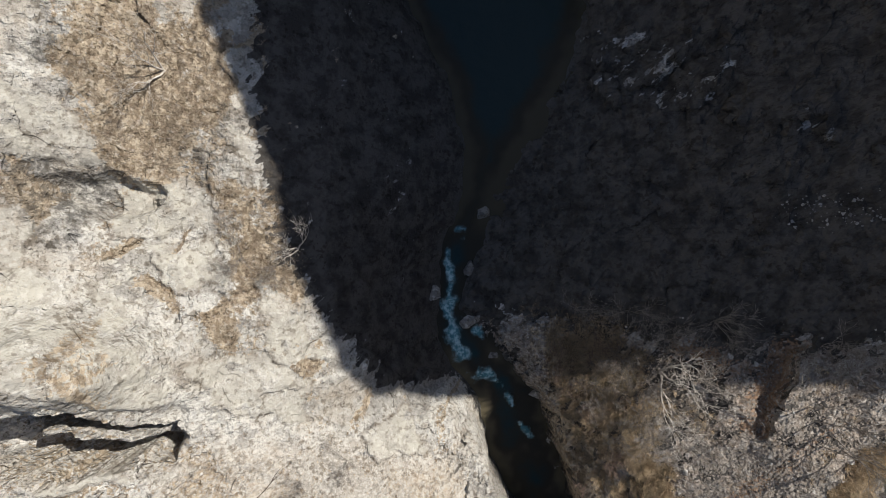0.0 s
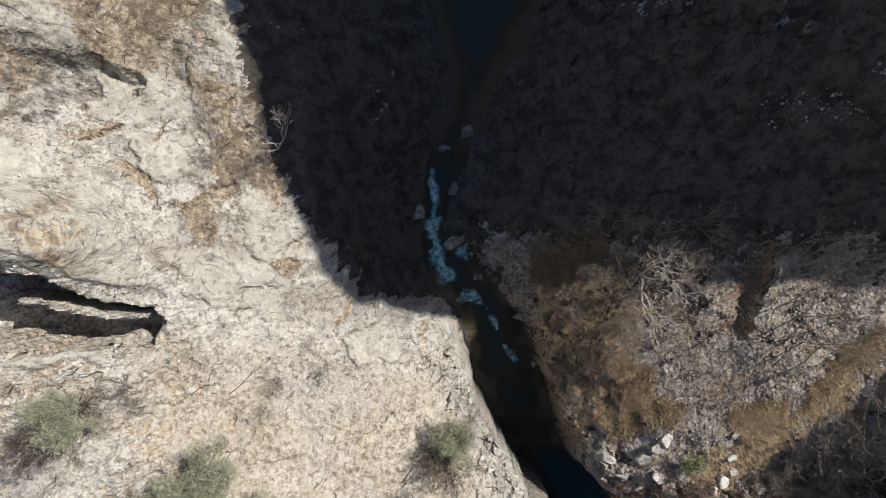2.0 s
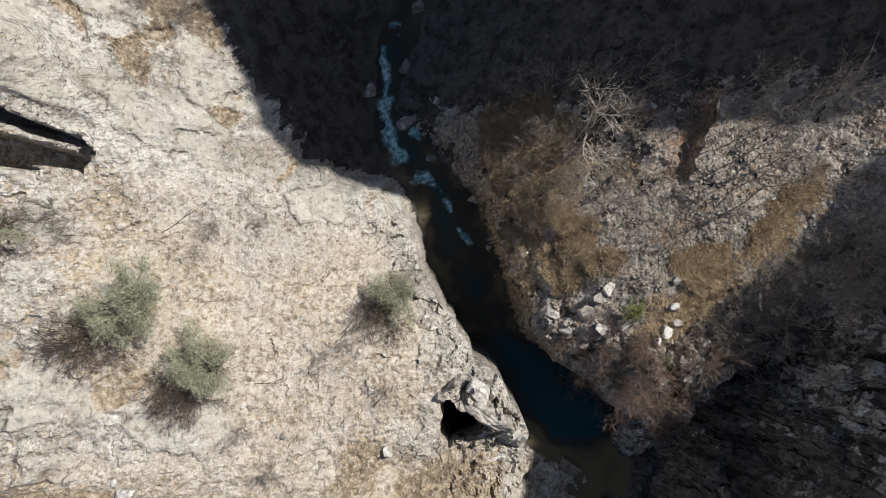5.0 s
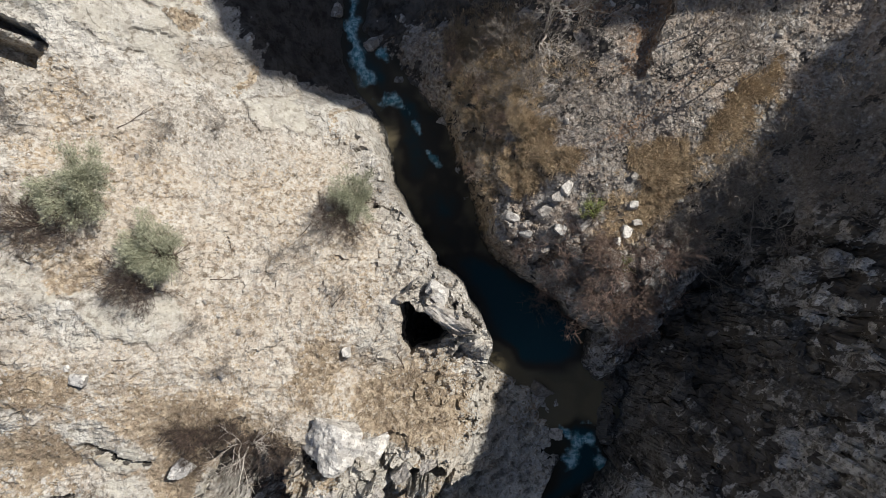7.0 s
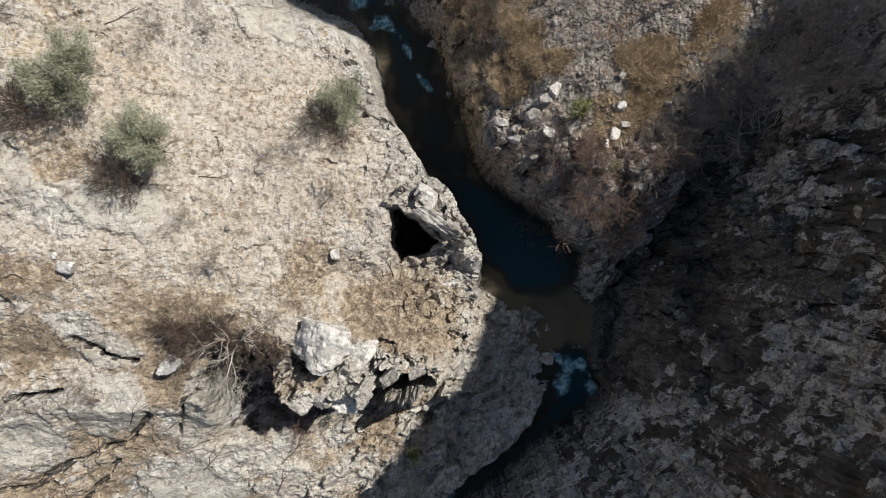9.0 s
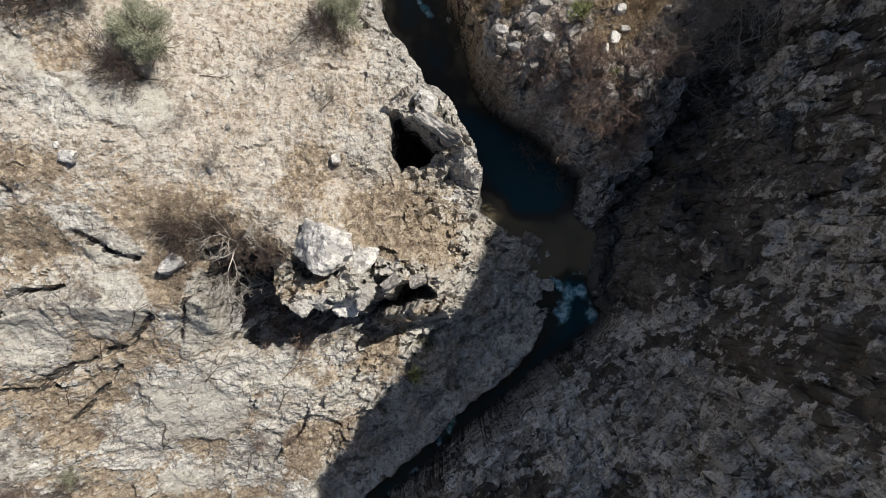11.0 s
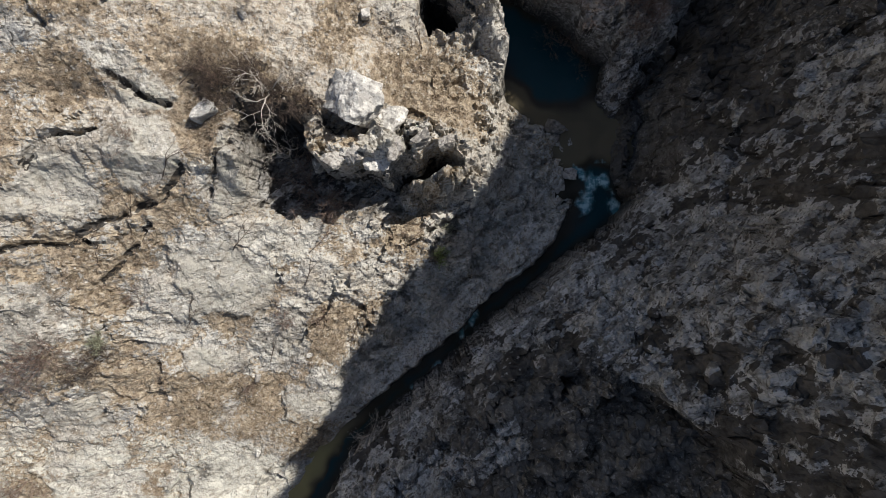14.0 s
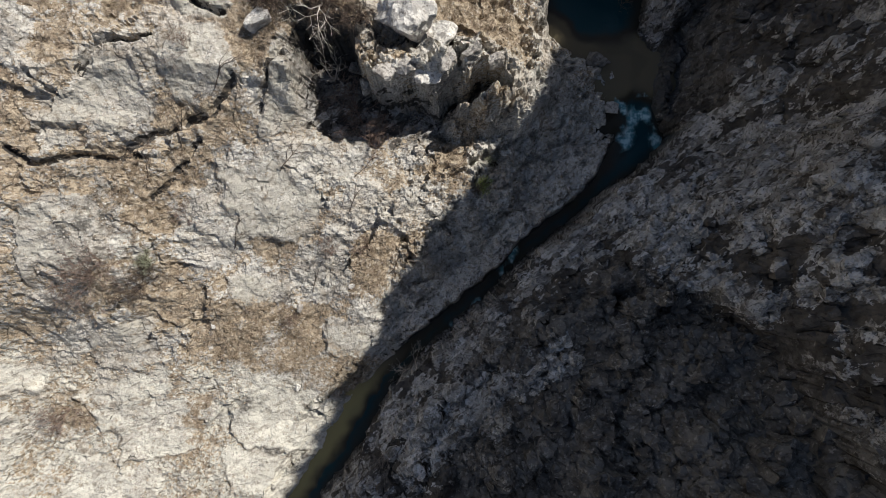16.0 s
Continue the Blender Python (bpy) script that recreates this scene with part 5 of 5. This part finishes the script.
boulder(-6.1, -26.8, (0.65, 0.5, 0.5), white_stone, 6, "pale boulder in dry grass", 40, 0.3, True)
boulder(1.2, -21.8, (0.36, 0.3, 0.3), white_stone, 7, "small white boulder beside a dry bush", 0, 0.3)
BROW = [(-1.6, -28.4, 0.7, 0.6, 20), (-0.4, -28.7, 0.8, 0.6, -30), (0.6, -28.6, 0.75, 0.6, 15), (1.7, -28.9, 0.9, 0.65, -15), (2.6, -28.4, 0.7, 0.55, 35), (3.7, -27.8, 0.8, 0.5, 30), (5.0, -27.7, 0.6, 0.5, 10), (-2.4, -27.2, 0.7, 0.5, -20)]
for i, (x, y, a, b, turn) in enumerate(BROW):
    tagged(boulder(x, y, (a * 0.8, b * 0.75, 0.55), white_stone if i == 3 else grey_stone, 220 + i, "jagged pale limestone block at the brow of the recess", turn, 0.46, True, rough=0.10, cuts=7, name="rock_block"), group="blocks at the brow")
BLOCKS = [(10.75, -15.1, 0.62, 0.36, 35), (9.2, -15.35, 0.55, 0.36, -20), (11.7, -14.1, 0.5, 0.36, 40), (11.3, -14.5, 0.45, 0.3, 10), (14.8, -14.9, 0.36, 0.3, 0), (14.6, -16.2, 0.5, 0.4, 60),
          (12.6, -15.7, 0.62, 0.38, 25), (11.5, -16.0, 0.45, 0.36, -30), (9.9, -16.1, 0.6, 0.3, -25), (15.1, -15.7, 0.34, 0.26, 15), (14.2, -16.6, 0.3, 0.25, 80)]
for i, (x, y, a, b, turn) in enumerate(BLOCKS):
    tagged(boulder(x, y, (a * 0.8, b * 0.8, 0.3), white_stone if i % 3 else grey_stone, 20 + i, "squared pale limestone block on the grassy spur", turn, 0.32, cuts=7, rough=0.03, name="rock_block"), group="rock blocks on the spur")
STREAM = [(12.6, -28.4, 0.5), (14.5, -29.3, 0.42), (15.9, -28.6, 0.6), (12.6, -26.3, 0.45), (11.6, -25.6, 0.6), (12.9, -31.4, 0.4),
          (1.6, -4.4, 0.55), (3.2, -6.4, 0.5), (3.0, -8.6, 0.55), (5.9, -9.0, 0.45), (2.4, 2.2, 0.45), (1.6, -1.2, 0.4), (-0.5, -2.6, 0.5), (14.4, -26.4, 0.5), (13.4, -25.6, 0.5), (16.2, -26.8, 0.6), (16.6, -25.4, 0.55), (4.9, -10.6, 0.5), (6.6, -11.8, 0.55), (4.4, -12.6, 0.5), (7.2, -13.6, 0.45), (5.4, -14.4, 0.55), (7.2, -15.6, 0.5), (6.2, -16.4, 0.45), (8.0, -17.4, 0.5)]
for i, (x, y, a) in enumerate(STREAM):
    tagged(boulder(x, y, (a * 1.2, a * 0.85, a * 0.7), wet_stone if i % 3 else grey_stone, 50 + i, "damp grey boulder beside the stream", 37 * i, 0.25, True, rough=0.12), group="boulders beside the stream")

# loose stones that lie singly on the slopes
stone_kinds = [boulder_mesh(80 + i, (1.0, 0.8, 0.6), white_stone if i < 2 else grey_stone, 8, False, 0.03) for i in range(6)]
placed = 0
while placed < 110:
    x, y = rng.uniform(-16, 21), rng.uniform(-46, 6)
    i, j = np.searchsorted(gx, x), np.searchsorted(gy, y)
    odds = masks["scree"][j, i] * 0.7 * masks["loose"][j, i] + masks["bare"][j, i] * 0.05
    if masks["wet"][j, i] > 0.05 or rng.random() > odds or np.hypot(dzx[j, i], dzy[j, i]) > 1.1:
        continue
    a = 0.08 + 0.18 * rng.random() ** 3
    ob = new("loose_stone", stone_kinds[int(rng.integers(0, 6))])
    ob.matrix_world = pose(x, y, height(x, y) + a * 0.25, rng.uniform(-15, 15), rng.uniform(-15, 15), rng.uniform(0, 360)) @ Matrix.Diagonal((a, a, a, 1))
    tagged(ob, "loose pale stone lying on the slope", "stone", "loose stones on the slopes")
    placed += 1


# ---- evergreen shrubs ----
SHRUBS = [(-9.2, -14.5, 3.5, 2.7), (-5.9, -17.2, 3.1, 2.5), (1.9, -14.5, 2.7, 2.4), (-13.4, -11.2, 2.7, 2.3)]
for i, (x, y, wide, tall) in enumerate(SHRUBS):
    ob = leafy_shrub(300 + i, wide, tall, needle_material, brown_bark, int(3000 * wide * wide ** 0.5))
    ob.matrix_world = pose(x, y, height(x, y), 0, 0, 63 * i)
    tagged(ob, "grey-green evergreen shrub on the dry slope", "shrub", "evergreen shrubs on the slope")
for i, (x, y, wide, tall, leaf, label) in enumerate([(4.2, -33.7, 1.2, 1.0, lime_leaf, "small green shrub above the stream"), (-13.0, -37.9, 1.5, 0.9, needle_material, "low grey-green shrub on broken rock"),
        (13.0, -15.4, 1.3, 1.0, lime_leaf, "green shrub among white blocks on the spur"), (15.0, -17.9, 1.0, 0.9, lime_leaf, "yellow-green shrub among bare bushes"), (5.3, -31.9, 1.1, 0.8, needle_material, "dull green shrub on the rock edge")]):
    ob = leafy_shrub(330 + i, wide, tall, leaf, brown_bark, 1500, "green_shrub")
    ob.matrix_world = pose(x, y, height(x, y), 0, 0, 40 * i)
    tagged(ob, label, "shrub")


# ---- bare trees and bushes ----
def plant(kinds, places, label, category, group):
    for i, (x, y, size) in enumerate(places):
        ob = kinds[i % len(kinds)]
        m = pose(x, y, height(x, y) - 0.05, 0, 0, (77 * i) % 360)
        ob = copy_thing(ob, m)
        ob.scale = (size, size, size)
        tagged(ob, label, category, group)


def discard(kinds):
    for ob in kinds:
        for o in (*ob.children_recursive, ob):
            bpy.data.objects.remove(o)


tall_kinds = [bare_tree(400 + i, 6.4, 0.046, grey_bark, grey_bark, (0.0, 0.0, 1), 1, 3) for i in range(3)]
plant(tall_kinds, [(18.0, -8.6, 0.75), (18.5, -9.3, 0.8), (17.4, -8.1, 0.7), (18.9, -8.3, 0.75), (17.7, -9.2, 0.65), (18.3, -7.8, 0.7), (14.0, -8.9, 0.55), (13.0, -8.2, 0.55), (19.3, -6.1, 0.7), (12.4, -9.6, 0.5), (19.4, -9.4, 0.7), (13.4, -9.4, 0.5), (17.0, -7.4, 0.6)],
      "leafless slender grey tree on the stony spur", "tree", "bare trees on the spur")
discard(tall_kinds)
spread_kinds = [bare_tree(420 + i, 4.2, 0.07, pale_bark, pale_bark, (0.1, 0.1, 0.8), 3, 4, "bare_tree") for i in range(2)]
plant(spread_kinds, [(11.0, -6.2, 1.0), (21.4, -15.9, 0.8), (-7.0, 0.0, 0.6), (-3.2, -25.7, 0.75), (-3.6, -27.9, 0.7), (0.2, -44.4, 0.5)], "leafless spreading tree with bleached branches", "tree", "bleached bare trees")
plant(spread_kinds[:1], [(-12.2, 7.8, 0.8)], "leafless tree in dry grass between slabs", "tree", "bleached bare trees")
discard(spread_kinds)
grey_kinds = [bare_tree(440 + i, 2.4, 0.03, grey_bark, grey_bark, (0, 0, 0.6), 5, 4, "bare_bush") for i in range(3)]
plant(grey_kinds, [(8.0, -7.4, 0.8), (9.6, -8.1, 0.8), (7.8, -12.5, 0.7), (11.7, -4.9, 1.0), (10.4, -9.4, 0.9), (22.2, -14.2, 0.9), (21.2, -16.8, 0.8), (17.6, -17.0, 0.9), (18.5, -15.8, 0.8),
                   (19.6, -14.6, 0.8), (9.2, -5.6, 0.9), (-1.1, -48.2, 0.6), (10.6, -7.2, 0.7), (12.6, -6.2, 0.8), (9.0, -9.8, 0.6), (11.8, -8.0, 0.6), (17.8, -4.6, 0.9), (20.6, -5.2, 0.9), (22.6, -12.4, 0.9), (20.4, -15.6, 0.8), (21.8, -13.4, 0.8), (23.2, -15.6, 0.8), (18.9, -17.6, 0.8), (16.9, -16.2, 0.6), (13.6, -3.6, 0.9), (10.2, -3.4, 0.8), (7.4, -3.4, 0.7), (19.2, -13.8, 0.9), (20.0, -13.2, 0.8), (20.8, -14.4, 0.9), (21.2, -12.2, 0.8), (22.4, -11.4, 0.8), (23.4, -12.6, 0.9), (23.0, -14.2, 0.9), (19.6, -16.4, 0.9), (20.8, -17.4, 0.9), (22.2, -17.0, 0.8), (17.9, -15.0, 0.7), (18.3, -16.6, 0.8), (24.2, -10.6, 0.8)], "leafless grey bush with tangled twigs", "bush", "grey bare bushes")
plant(grey_kinds, [(-6.8, -10.9, 0.45), (-4.8, -10.5, 0.55), (-7.2, -12.1, 0.4), (-11.7, -11.0, 0.55), (-1.5, -17.5, 0.5), (-0.5, -16.7, 0.45), (0.8, -18.9, 0.5), (-5.0, -20.1, 0.4), (-3.9, -22.1, 0.45), (0.2, -15.2, 0.6), (-9.4, -0.4, 0.7), (-8.0, -1.0, 0.6)],
      "small leafless shrub on the dry slope", "bush", "small dry shrubs")
discard(grey_kinds)
# dead undergrowth; plants set in the evergreen shrubs' shadows also deepen that shade
dark_kinds = [bare_tree(480 + i, 2.2, 0.026, brown_bark, brown_bark, (0, 0, 0.35), 10, 4, "bare_bush") for i in range(2)]
plant(dark_kinds, [(-10.7, -15.7, 0.9), (-10.0, -16.1, 0.8), (-7.3, -18.4, 0.85), (-6.6, -18.6, 0.7), (0.5, -15.2, 0.75), (1.1, -15.7, 0.6), (-14.6, -12.3, 0.75), (-13.8, -12.5, 0.6), (-13.6, -38.9, 0.7), (-3.0, -25.7, 0.6), (-1.6, -26.3, 0.5), (-4.4, -25.4, 0.6), (-5.4, -25.2, 0.6), (-2.2, -25.4, 0.6), (-3.7, -25.0, 0.6), (-6.2, -24.9, 0.5), (-5.4, -26.2, 0.5)],
      "dark leafless undergrowth beside a shrub", "bush", "dark undergrowth")
discard(dark_kinds)
red_kinds = [bare_tree(460 + i, 2.3, 0.028, red_twig, red_twig, (0, 0, 0.6), 6, 4, "bare_bush") for i in range(3)]
plant(red_kinds, [(12.1, -17.4, 0.9), (12.8, -16.9, 0.8), (13.5, -18.0, 1.0), (12.0, -18.3, 0.9), (14.3, -17.4, 0.9), (13.0, -19.2, 0.8), (14.2, -18.9, 0.9), (16.1, -18.0, 0.9), (17.0, -19.2, 0.8), (17.2, -17.4, 0.8), (11.0, -17.5, 0.7), (10.0, -16.9, 0.5),
                  (15.4, -18.8, 0.8), (13.8, -16.6, 0.7), (11.4, -18.9, 0.8), (12.6, -20.2, 0.8), (14.0, -20.3, 0.8), (15.2, -20.0, 0.9), (16.2, -19.6, 0.8), (14.9, -21.2, 0.7), (15.9, -21.0, 0.7), (13.2, -21.0, 0.6)], "leafless reddish-brown bush on the spur's edge", "bush", "reddish bushes on the spur")
plant(red_kinds, [(6.6, -6.6, 0.6), (7.4, -8.4, 0.6), (8.6, -10.6, 0.5), (8.2, -5.4, 0.7), (7.6, -12.6, 0.5)],
      "leafless rust-brown bush on the spur's flank", "bush", "reddish bushes on the spur")
plant(red_kinds, [(-2.2, -30.2, 1.1), (-1.7, -30.9, 0.8), (-15.2, -38.4, 0.9), (-14.6, -37.6, 0.7), (-19.2, -46.0, 0.8), (-4.2, -37.0, 0.5), (-2.3, -36.8, 0.4), (-8.9, -28.2, 0.45), (-5.4, -25.2, 0.5), (-11.0, -35.5, 0.45), (-7.0, -41.0, 0.4)],
      "dry reddish-brown bush on broken limestone", "bush", "dry bushes on the rocks")
discard(red_kinds)


# ---- dry branches that lie on the rock ----
BRANCHES = [(-8.2, -29.6, 60, 2.6), (-10.4, -32.0, 65, 2.2), (-6.2, -33.0, 50, 2.4), (-3.0, -35.0, 75, 2.0), (-1.2, -38.6, 60, 2.2), (-5.6, -39.6, 80, 1.8), (-9.2, -37.0, 40, 2.0), (-2.6, -33.2, 55, 2.0), (2.4, -33.0, 48, 2.4),
            (-12.0, -33.6, 70, 2.2), (3.8, -22.9, 80, 1.3), (-1.0, -16.2, 30, 1.4), (-8.6, -11.4, 35, 1.5), (-6.9, -25.6, 40, 1.8), (-4.6, -18.2, 20, 1.2), (0.6, -19.6, 60, 1.2)]
for i, (x, y, turn, long) in enumerate(BRANCHES):
    r = np.random.default_rng(600 + i)
    v, f = [], []
    for b in range(4):
        a, n = radians(turn) + r.normal(0, 0.16 if b == 0 else 0.4), 9
        px, py = (0.0, 0.0) if b == 0 else tuple(main[int(r.integers(2, 7))][:2])
        pts = []
        for q in range(n):
            pts.append((px, py, height(x + px, y + py) - height(x, y) + 0.05 + 0.03 * q / n))
            a += r.normal(0, 0.14)
            px, py = px + math.cos(a) * long * (1 if b == 0 else 0.45) / n, py + math.sin(a) * long * (1 if b == 0 else 0.45) / n
        if b == 0:
            main = pts
        tube(v, f, pts, np.linspace(0.028 if b == 0 else 0.016, 0.007, n), 4)
    ob = new("dry_branch", mesh_from("dry_branch", v, f, brown_bark, False))
    ob.location = (x, y, height(x, y))
    tagged(ob, "dark dry branch lying on pale ground", "branch", "dry branches on the slopes")


# ---- gravel and dry grass ----
def sample(weight, count, seed):
    """Random places on the ground, thicker where the weight is high."""
    r = np.random.default_rng(seed)
    area = np.gradient(gy)[:, None] * np.gradient(gx)[None, :]
    w = np.where((X > -24) & (X < 27) & (Y > -55) & (Y < 15), np.clip(weight, 0, None) * area, 0).ravel()
    pick = np.searchsorted(np.cumsum(w) / w.sum(), r.random(count))
    px, py = X.ravel()[pick] + r.uniform(-0.055, 0.055, count), Y.ravel()[pick] + r.uniform(-0.055, 0.055, count)
    return r, px, py, Z.ravel()[pick]


def make_stones(count, weight, seed, lo, hi, mat):
    r, px, py, pz = sample(weight, count, seed)
    cube = np.array([(a, b, c) for a in (-1, 1) for b in (-1, 1) for c in (-1, 1)], float)
    faces = np.array([(0, 1, 3, 2), (4, 6, 7, 5), (0, 4, 5, 1), (2, 3, 7, 6), (0, 2, 6, 4), (1, 5, 7, 3)])
    size = lo + (hi - lo) * r.random(count) ** 3
    v = cube[None] * r.uniform(0.45, 1.0, (count, 8, 3)) * r.uniform((0.6, 0.6, 0.35), (1.0, 1.0, 0.7), (count, 3))[:, None]
    a = r.uniform(0, 2 * math.pi, count)
    c, s = np.cos(a)[:, None], np.sin(a)[:, None]
    v = np.stack([v[..., 0] * c - v[..., 1] * s, v[..., 0] * s + v[..., 1] * c, v[..., 2]], -1) * size[:, None, None]
    v = v + np.stack([px, py, pz + size * 0.15], -1)[:, None]
    f = faces[None] + 8 * np.arange(count)[:, None, None]
    return mesh_from("gravel", v, f.reshape(-1, 4), mat)


def make_tufts(count, weight, seed, mat, blades=9, lo=0.10, hi=0.30, wide=0.014):
    r, px, py, pz = sample(weight, count, seed)
    n = count * blades
    root = np.repeat(np.stack([px, py, pz - 0.02], -1), blades, 0) + r.normal(0, 0.05, (n, 3)) * (1, 1, 0)
    a, out = r.uniform(0, 2 * math.pi, n), r.uniform(0.2, 1.1, n)
    length = np.repeat(r.uniform(lo, hi, count), blades) * r.uniform(0.6, 1.1, n)
    tip = root + np.stack([np.cos(a) * out, np.sin(a) * out, 0 * a + 0.8], -1) * length[:, None]
    side = np.stack([-np.sin(a), np.cos(a), 0 * a], -1) * (0.006 + wide * length)[:, None]
    v = np.stack([root - side, root + side, tip], 1)
    return mesh_from("dry_grass", v, np.arange(3 * n).reshape(-1, 3), mat)


def make_clumps(count, weight, seed, mat, blades, radius, lo, hi, wide=0.02):
    """Bushy clumps of dry grass."""
    r, px, py, pz = sample(weight, count, seed)
    n = count * blades
    reach = np.repeat(radius * r.uniform(0.6, 1.3, count), blades)
    a, q = r.uniform(0, 2 * math.pi, n), np.sqrt(r.random(n))
    out = np.stack([np.cos(a), np.sin(a), 0 * a], -1)
    root = np.repeat(np.stack([px, py, pz - 0.04], -1), blades, 0) + out * (reach * q)[:, None]
    length = np.repeat(r.uniform(lo, hi, count), blades) * r.uniform(0.6, 1.1, n) * (1.1 - 0.5 * q)
    b = r.uniform(0, 2 * math.pi, n)
    tip = root + (out * (0.7 * q)[:, None] + np.stack([0.3 * np.cos(b), 0.3 * np.sin(b), 0 * b + 0.9], -1)) * length[:, None]
    side = np.stack([-np.sin(b), np.cos(b), 0 * b], -1) * (0.006 + wide * length)[:, None]
    return mesh_from("dry_grass", np.stack([root - side, root + side, tip], 1), np.arange(3 * n).reshape(-1, 3), mat)


flat_ground = smooth(1.6, 0.7, steep) * (masks["wet"] < 0.05)
stony = (masks["scree"] ** 1.5 + 0.08) * masks["loose"] * flat_ground
tagged(new("gravel", make_stones(15000, stony * (1 - masks["spur"]), 501, 0.016, 0.085, gravel_material)), "loose pale gravel on the dry slope", "gravel", kind="stuff")
tagged(new("gravel", make_stones(15000, stony * masks["spur"] * (1 - masks["turf"]), 505, 0.016, 0.09, dull_gravel)), "loose dull grey gravel on the spur", "gravel", kind="stuff")
lit_grass = masks["grass"] * (1 - masks["cliff"]) + 0.05 * masks["scree"]
tagged(new("dry_grass", make_tufts(9500, (lit_grass ** 1.5 + 0.04 * masks["loose"]) * flat_ground, 511, straw_material, 24, 0.10, 0.24)), "short straw-coloured dry grass tufts", "grass", kind="stuff")
spur_grass = np.clip(masks["grass"] - 0.12, 0, 1) * (X > 6.5) * (Y > -21) * (masks["cliff"] > 0.2)
tagged(new("dry_grass", make_tufts(8000, spur_grass ** 1.6 * flat_ground, 521, rust_straw, 22, 0.10, 0.30, 0.03)), "long rust-brown dry grass on the spur", "grass", kind="stuff")
tagged(new("dry_grass", make_clumps(1500, masks["turf"] * masks["spur"] * flat_ground * (X > 6), 531, rust_straw, 42, 0.19, 0.26, 0.52)), "thick clumps of rust-brown grass on the spur", "grass", kind="stuff")
tagged(new("dry_grass", make_clumps(4200, (masks["turf"] + 0.22 * masks["dust"]) * (1 - masks["spur"]) * (1 - masks["plate"]) * flat_ground * (X < 7), 541, brown_straw, 26, 0.11, 0.10, 0.24)), "brown dry grass clumps between the slabs", "grass", kind="stuff")
tagged(new("gravel", make_stones(1400, masks["runs"] * flat_ground * (0.25 + 0.75 * (Y < -5)), 551, 0.03, 0.12, grey_gravel)), "runs of pale angular stones in the shade", "gravel", kind="stuff")
